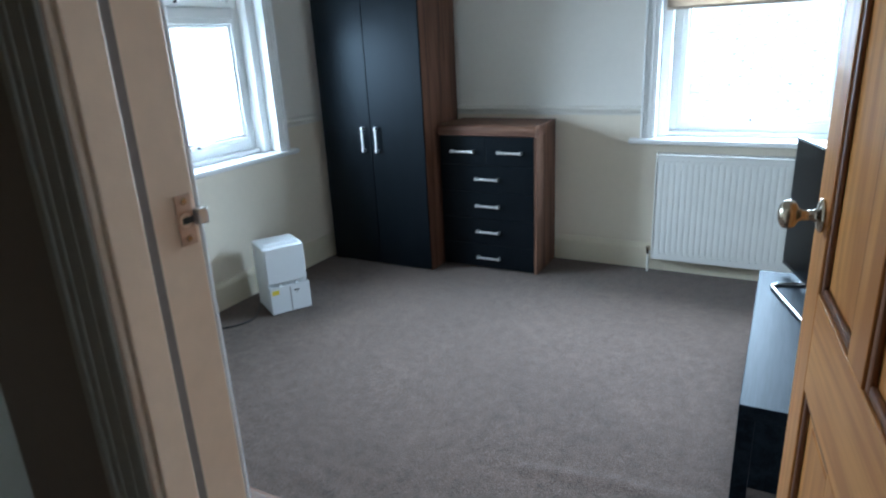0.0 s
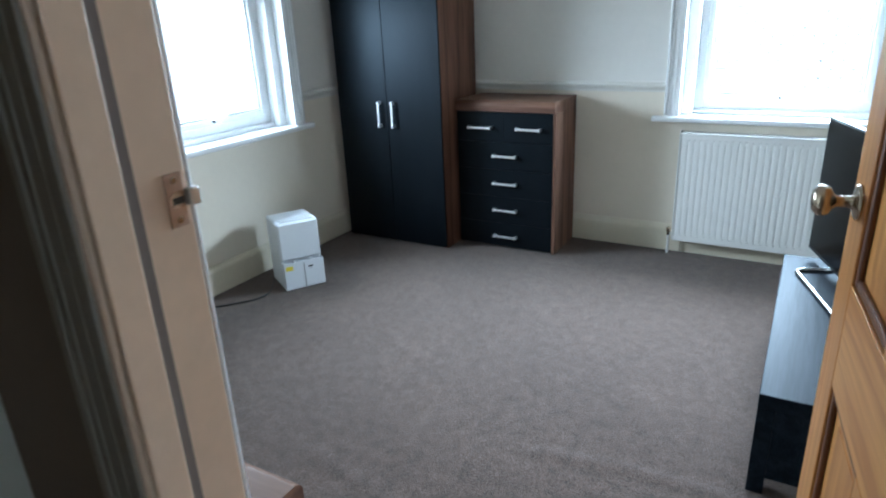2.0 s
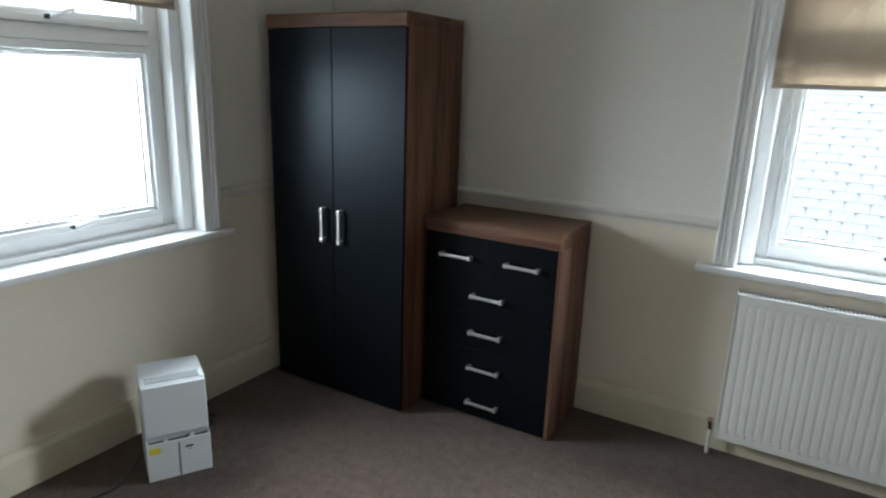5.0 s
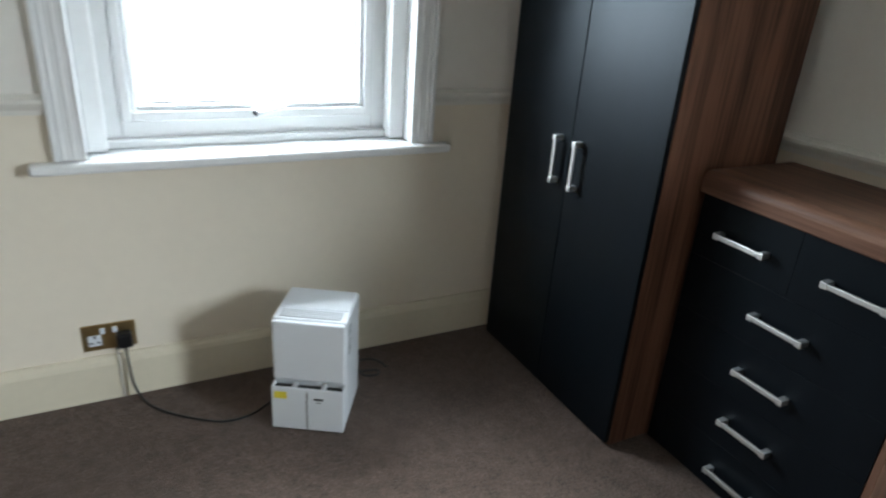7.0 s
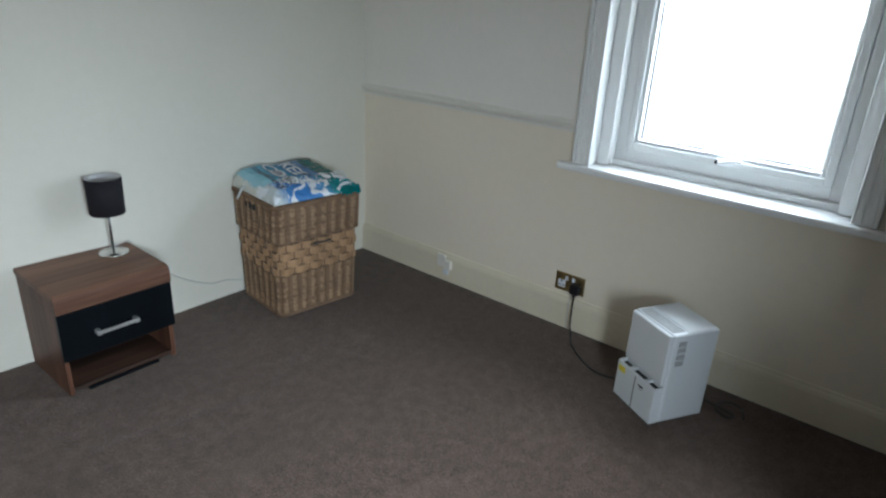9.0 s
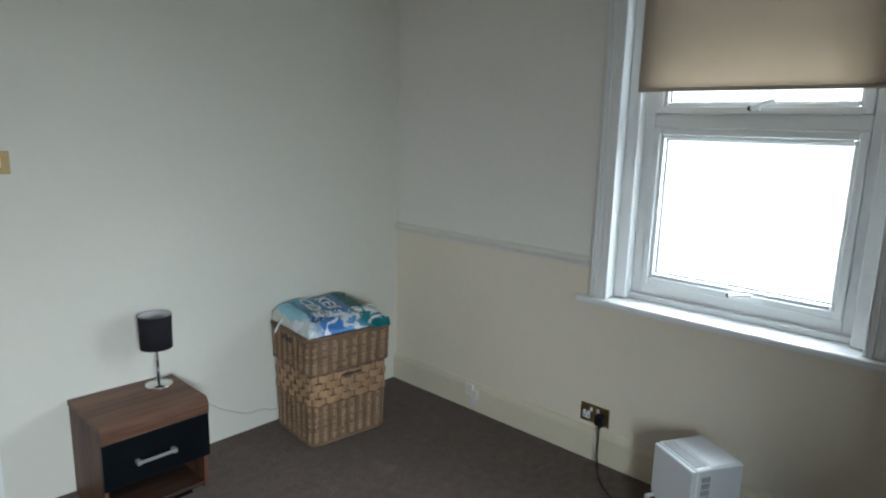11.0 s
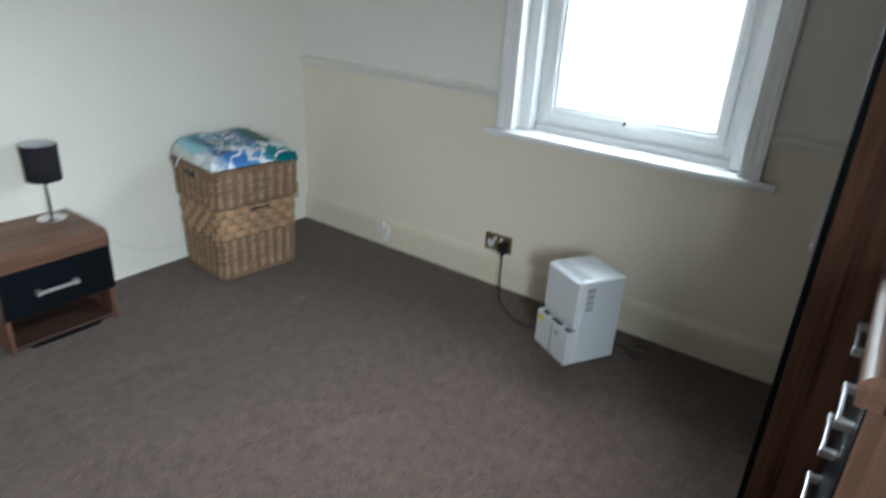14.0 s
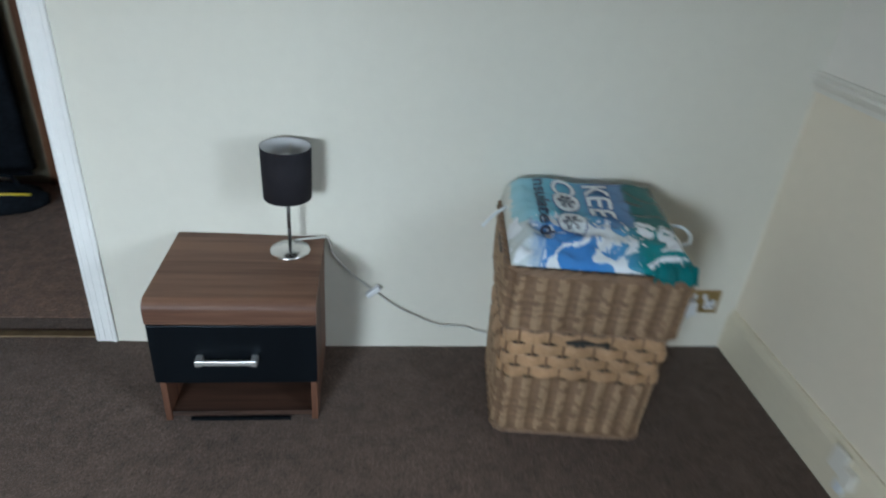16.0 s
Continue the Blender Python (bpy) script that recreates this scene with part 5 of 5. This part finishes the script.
# ---- radiator ----
def radiator():
    X0, X1, Z0, Z1, Y = 0.050, 1.040, 0.096, 0.760, 5.132
    r = thing("radiator", pose((X0 + X1) / 2, Y, Z0), "white enamelled panel radiator with vertical flutes", "radiator")
    W, Hh = X1 - X0, Z1 - Z0
    bm = bmesh.new()
    flutes = 29
    per = 8
    cols = flutes * per
    zs = [0.0, 0.004, 0.045, 0.062, Hh - 0.062, Hh - 0.045, Hh - 0.004, Hh]
    g = []
    for j, z in enumerate(zs):
        row = []
        for i in range(cols + 1):
            x = -W / 2 + W * i / cols
            ph = (i % per) / per
            groove = 0.0017 * max(0.0, math.sin(math.pi * min(1, ph / 0.5))) if ph < 0.5 else 0.0
            y = groove if 3 <= j <= 4 else (0.004 if j in (0, len(zs) - 1) else 0.0)
            row.append(bm.verts.new((x, y, z)))
        g.append(row)
    for a, b in zip(g, g[1:]):
        for i in range(cols):
            bm.faces.new((a[i], a[i + 1], b[i + 1], b[i]))
    back = bmesh.ops.extrude_face_region(bm, geom=bm.faces[:])
    for v in back["geom"]:
        if isinstance(v, bmesh.types.BMVert):
            v.co.y = 0.012
    part("front_panel", bm, M_RADIATOR, r, "fluted white panel")
    part("rear_panel", box(-W / 2, W / 2, 0.062, 0.068, 0.0, Hh, 0.002), M_RADIATOR, r)
    for x in (-W / 2 - 0.003, W / 2 + 0.003):
        part("side_cover", box(x - 0.004, x + 0.004, -0.004, 0.070, 0.01, Hh + 0.006, 0.002), M_RADIATOR, r)
    grille = part("top_grille", box(-W / 2 + 0.002, W / 2 - 0.002, 0.006, 0.060, Hh - 0.010, Hh - 0.005), M_GREYVENT, r, "slotted top grille")
    for k in range(70):
        x = -W / 2 + 0.012 + (W - 0.024) * k / 69
        part("slat", box(x - 0.0032, x + 0.0032, 0.004, 0.062, Hh - 0.004, Hh + 0.003), M_RADIATOR, grille)
    for z in (0.038, Hh - 0.040):
        for k in range(29):
            x = -W / 2 + W * (k + 0.25) / 29
            part("weld_dimple", lathe([(0.0050, 0), (0.0040, 0.0016), (0, 0.0020)], 8), M_RADIATOR, r, "", pose(x, 0.0002, z, 90, 0, 0))
    for x in (-0.34, 0.34):
        part("wall_hanger", box(x - 0.015, x + 0.015, 0.0685, YN - Y, 0.05, Hh - 0.08), M_RADIATOR, r)
    v = part("valve", lathe([(0.010, 0), (0.010, 0.02), (0.014, 0.022), (0.015, 0.045), (0.010, 0.05), (0, 0.05)], 16), M_BRONZE, r, "dull metal valve", pose(-W / 2 - 0.030, 0.030, 0.025), True)
    part("valve_tail", sweep([(0.0, 0, 0.012), (0.030, 0, 0.012)], 0.008), M_STEEL, v)
    part("pipe", sweep([(0, 0, 0.0), (0, 0, -0.119)], 0.0075), M_RADIATOR, v, "white painted pipe")


radiator()


# ---- television corner ----
def tv_bench():
    b = thing("tv_bench", pose(0.672, 3.126, 0), "long low black-brown wood-grain television bench", "TV bench")
    W, L, Hh = 0.44, 1.28, 0.356
    part("top", box(0, W, 0, L, Hh - 0.050, Hh, 0.003), M_BLACKWOOD, b)
    for y in (0.0, L - 0.050):
        for x in (0.0, W - 0.050):
            part("leg", box(x + 0.0005, x + 0.0495, y + 0.0005, y + 0.0495, 0, Hh - 0.0505, 0.002), M_BLACKWOOD, b)
    part("shelf", box(0.012, W - 0.012, 0.051, L - 0.051, 0.105, 0.135, 0.002), M_BLACKWOOD, b)
    part("end_apron", box(0.050, W - 0.050, 0.0012, 0.030, 0.062, Hh - 0.0505, 0.001), M_BLACKWOOD, b)
    part("back_apron", box(W - 0.030, W - 0.010, 0.055, L - 0.055, 0.136, Hh - 0.0505, 0.001), M_BLACKWOOD, b)


tv_bench()


def television():
    """x runs along the screen, y to its back."""
    t = thing("television", pose(0.905, 3.980, 0.3565, 0, 0, -71.4), "flat black television on a pale rounded loop stand", "television")
    W, z0, z1 = 0.90, 0.046, 0.636
    part("cabinet", box(-W / 2, W / 2, 0.0, 0.030, z0, z1, 0.005), M_BLACKPLASTIC, t)
    part("screen", box(-W / 2 + 0.010, W / 2 - 0.010, -0.002, 0.001, z0 + 0.018, z1 - 0.010, 0.001), M_SCREEN, t, "glossy black screen")
    part("rear_housing", box(-0.30, 0.30, 0.030, 0.065, z0 + 0.04, z1 - 0.14, 0.012), M_BLACKPLASTIC, t)
    pts, r = [], 0.045
    for cx, cy, a0 in ((0.27 - r, 0.09 - r, 0), (-0.27 + r, 0.09 - r, 90), (-0.27 + r, -0.105 + r, 180), (0.27 - r, -0.105 + r, 270)):
        for k in range(7):
            a = radians(a0 + 15 * k)
            pts.append((cx + r * math.cos(a), cy + r * math.sin(a), 0.0085))
    part("stand_loop", sweep(pts, 0.0085, 8, None, True), M_CHROME, t, "pale metal loop stand", smooth=True)
    part("neck", box(-0.05, 0.05, 0.020, 0.040, 0.004, 0.10, 0.006), M_BLACKPLASTIC, t)
    part("neck_foot", box(-0.06, 0.06, 0.030, 0.088, 0.002, 0.012, 0.003), M_BLACKPLASTIC, t)


television()


def wall_shelf():
    s = thing("wall_shelf", pose(1.46, YN, 1.085), "short pale wood shelf on the wall beside the window", "shelf")
    part("board", box(-0.30, 0.30, -0.22, 0.0, 0, 0.028, 0.003), M_PALEWOOD, s)
    for x in (-0.22, 0.22):
        part("bracket", box(x - 0.012, x + 0.012, -0.16, 0.0, -0.075, -0.0005, 0.004), M_GLOSS, s, "white bracket")


wall_shelf()


# ---- outside ----
setting("ground", box(-400, 400, -400, 400, -4.1, -3.9), [M_GROUND], "pale ground far below the windows", "ground")


def slate_house():
    h = thing("house", pose(1.5, 13.6, -3.9), "terraced house with a weathered slate roof beyond the window", "house")
    W, D, eave, ridge = 16.0, 8.0, 2.7, 6.3
    part("wall", box(-W / 2, W / 2, 0.25, D, 0, eave + 0.1), M_BRICK, h, "brick wall")
    run = D / 2 + 0.25
    slope = math.atan2(ridge - eave, run)
    deck = bmesh.new()
    prof = [(0.0, eave), (run, ridge), (2 * run, eave), (2 * run, eave - 0.12), (0.0, eave - 0.12)]
    a = [deck.verts.new((-W / 2 - 0.1, y, z - 0.03)) for y, z in prof]
    b = [deck.verts.new((W / 2 + 0.1, y, z - 0.03)) for y, z in prof]
    for i in range(5):
        deck.faces.new((a[i], a[(i + 1) % 5], b[(i + 1) % 5], b[i]))
    deck.faces.new(a)
    deck.faces.new(b)
    roof = part("roof", deck, M_SLATE, h, "weathered grey slate roof")
    part("ridge_tiles", lathe([(0.10, -W / 2), (0.10, W / 2)], 12, m=pose(0, run, ridge - 0.02, 0, 90, 0)), M_BRICK, roof, "clay ridge tiles")
    part("chimney", box(-0.9, -0.2, run - 0.3, run + 0.3, ridge - 0.4, ridge + 1.1, 0.02), M_BRICK, roof, "brick chimney stack")
    one = mesh_of("slate", box(-0.167, 0.167, 0, 0.37, 0.0, 0.026, 0.004, 1), M_SLATE)
    rest = bmesh.new()
    length = math.hypot(run, ridge - eave)
    rows = int(length / 0.22)
    picked = 0
    for j in range(rows):
        for i in range(int(W / 0.36)):
            x = -W / 2 + 0.180 + 0.36 * (i + 0.5 * (j % 2)) + 0.006 * random.uniform(-1, 1)
            s = 0.22 * j
            m = pose(x, s * math.cos(slope), eave + s * math.sin(slope) - 0.005, math.degrees(slope) - 2.2 + random.uniform(-0.5, 0.5), 0, random.uniform(-0.8, 0.8))
            if abs(x + 0.2) < 2.0 and picked < 300:
                o = new("slate", one)
                o.parent, o.matrix_basis = roof, m
                picked += 1
            else:
                join(rest, moved(box(-0.167, 0.167, 0, 0.37, 0.0, 0.026), m))
    o = part("slates", rest, M_SLATE, roof, "courses of weathered slates")
    o["kind"] = "stuff"


slate_house()
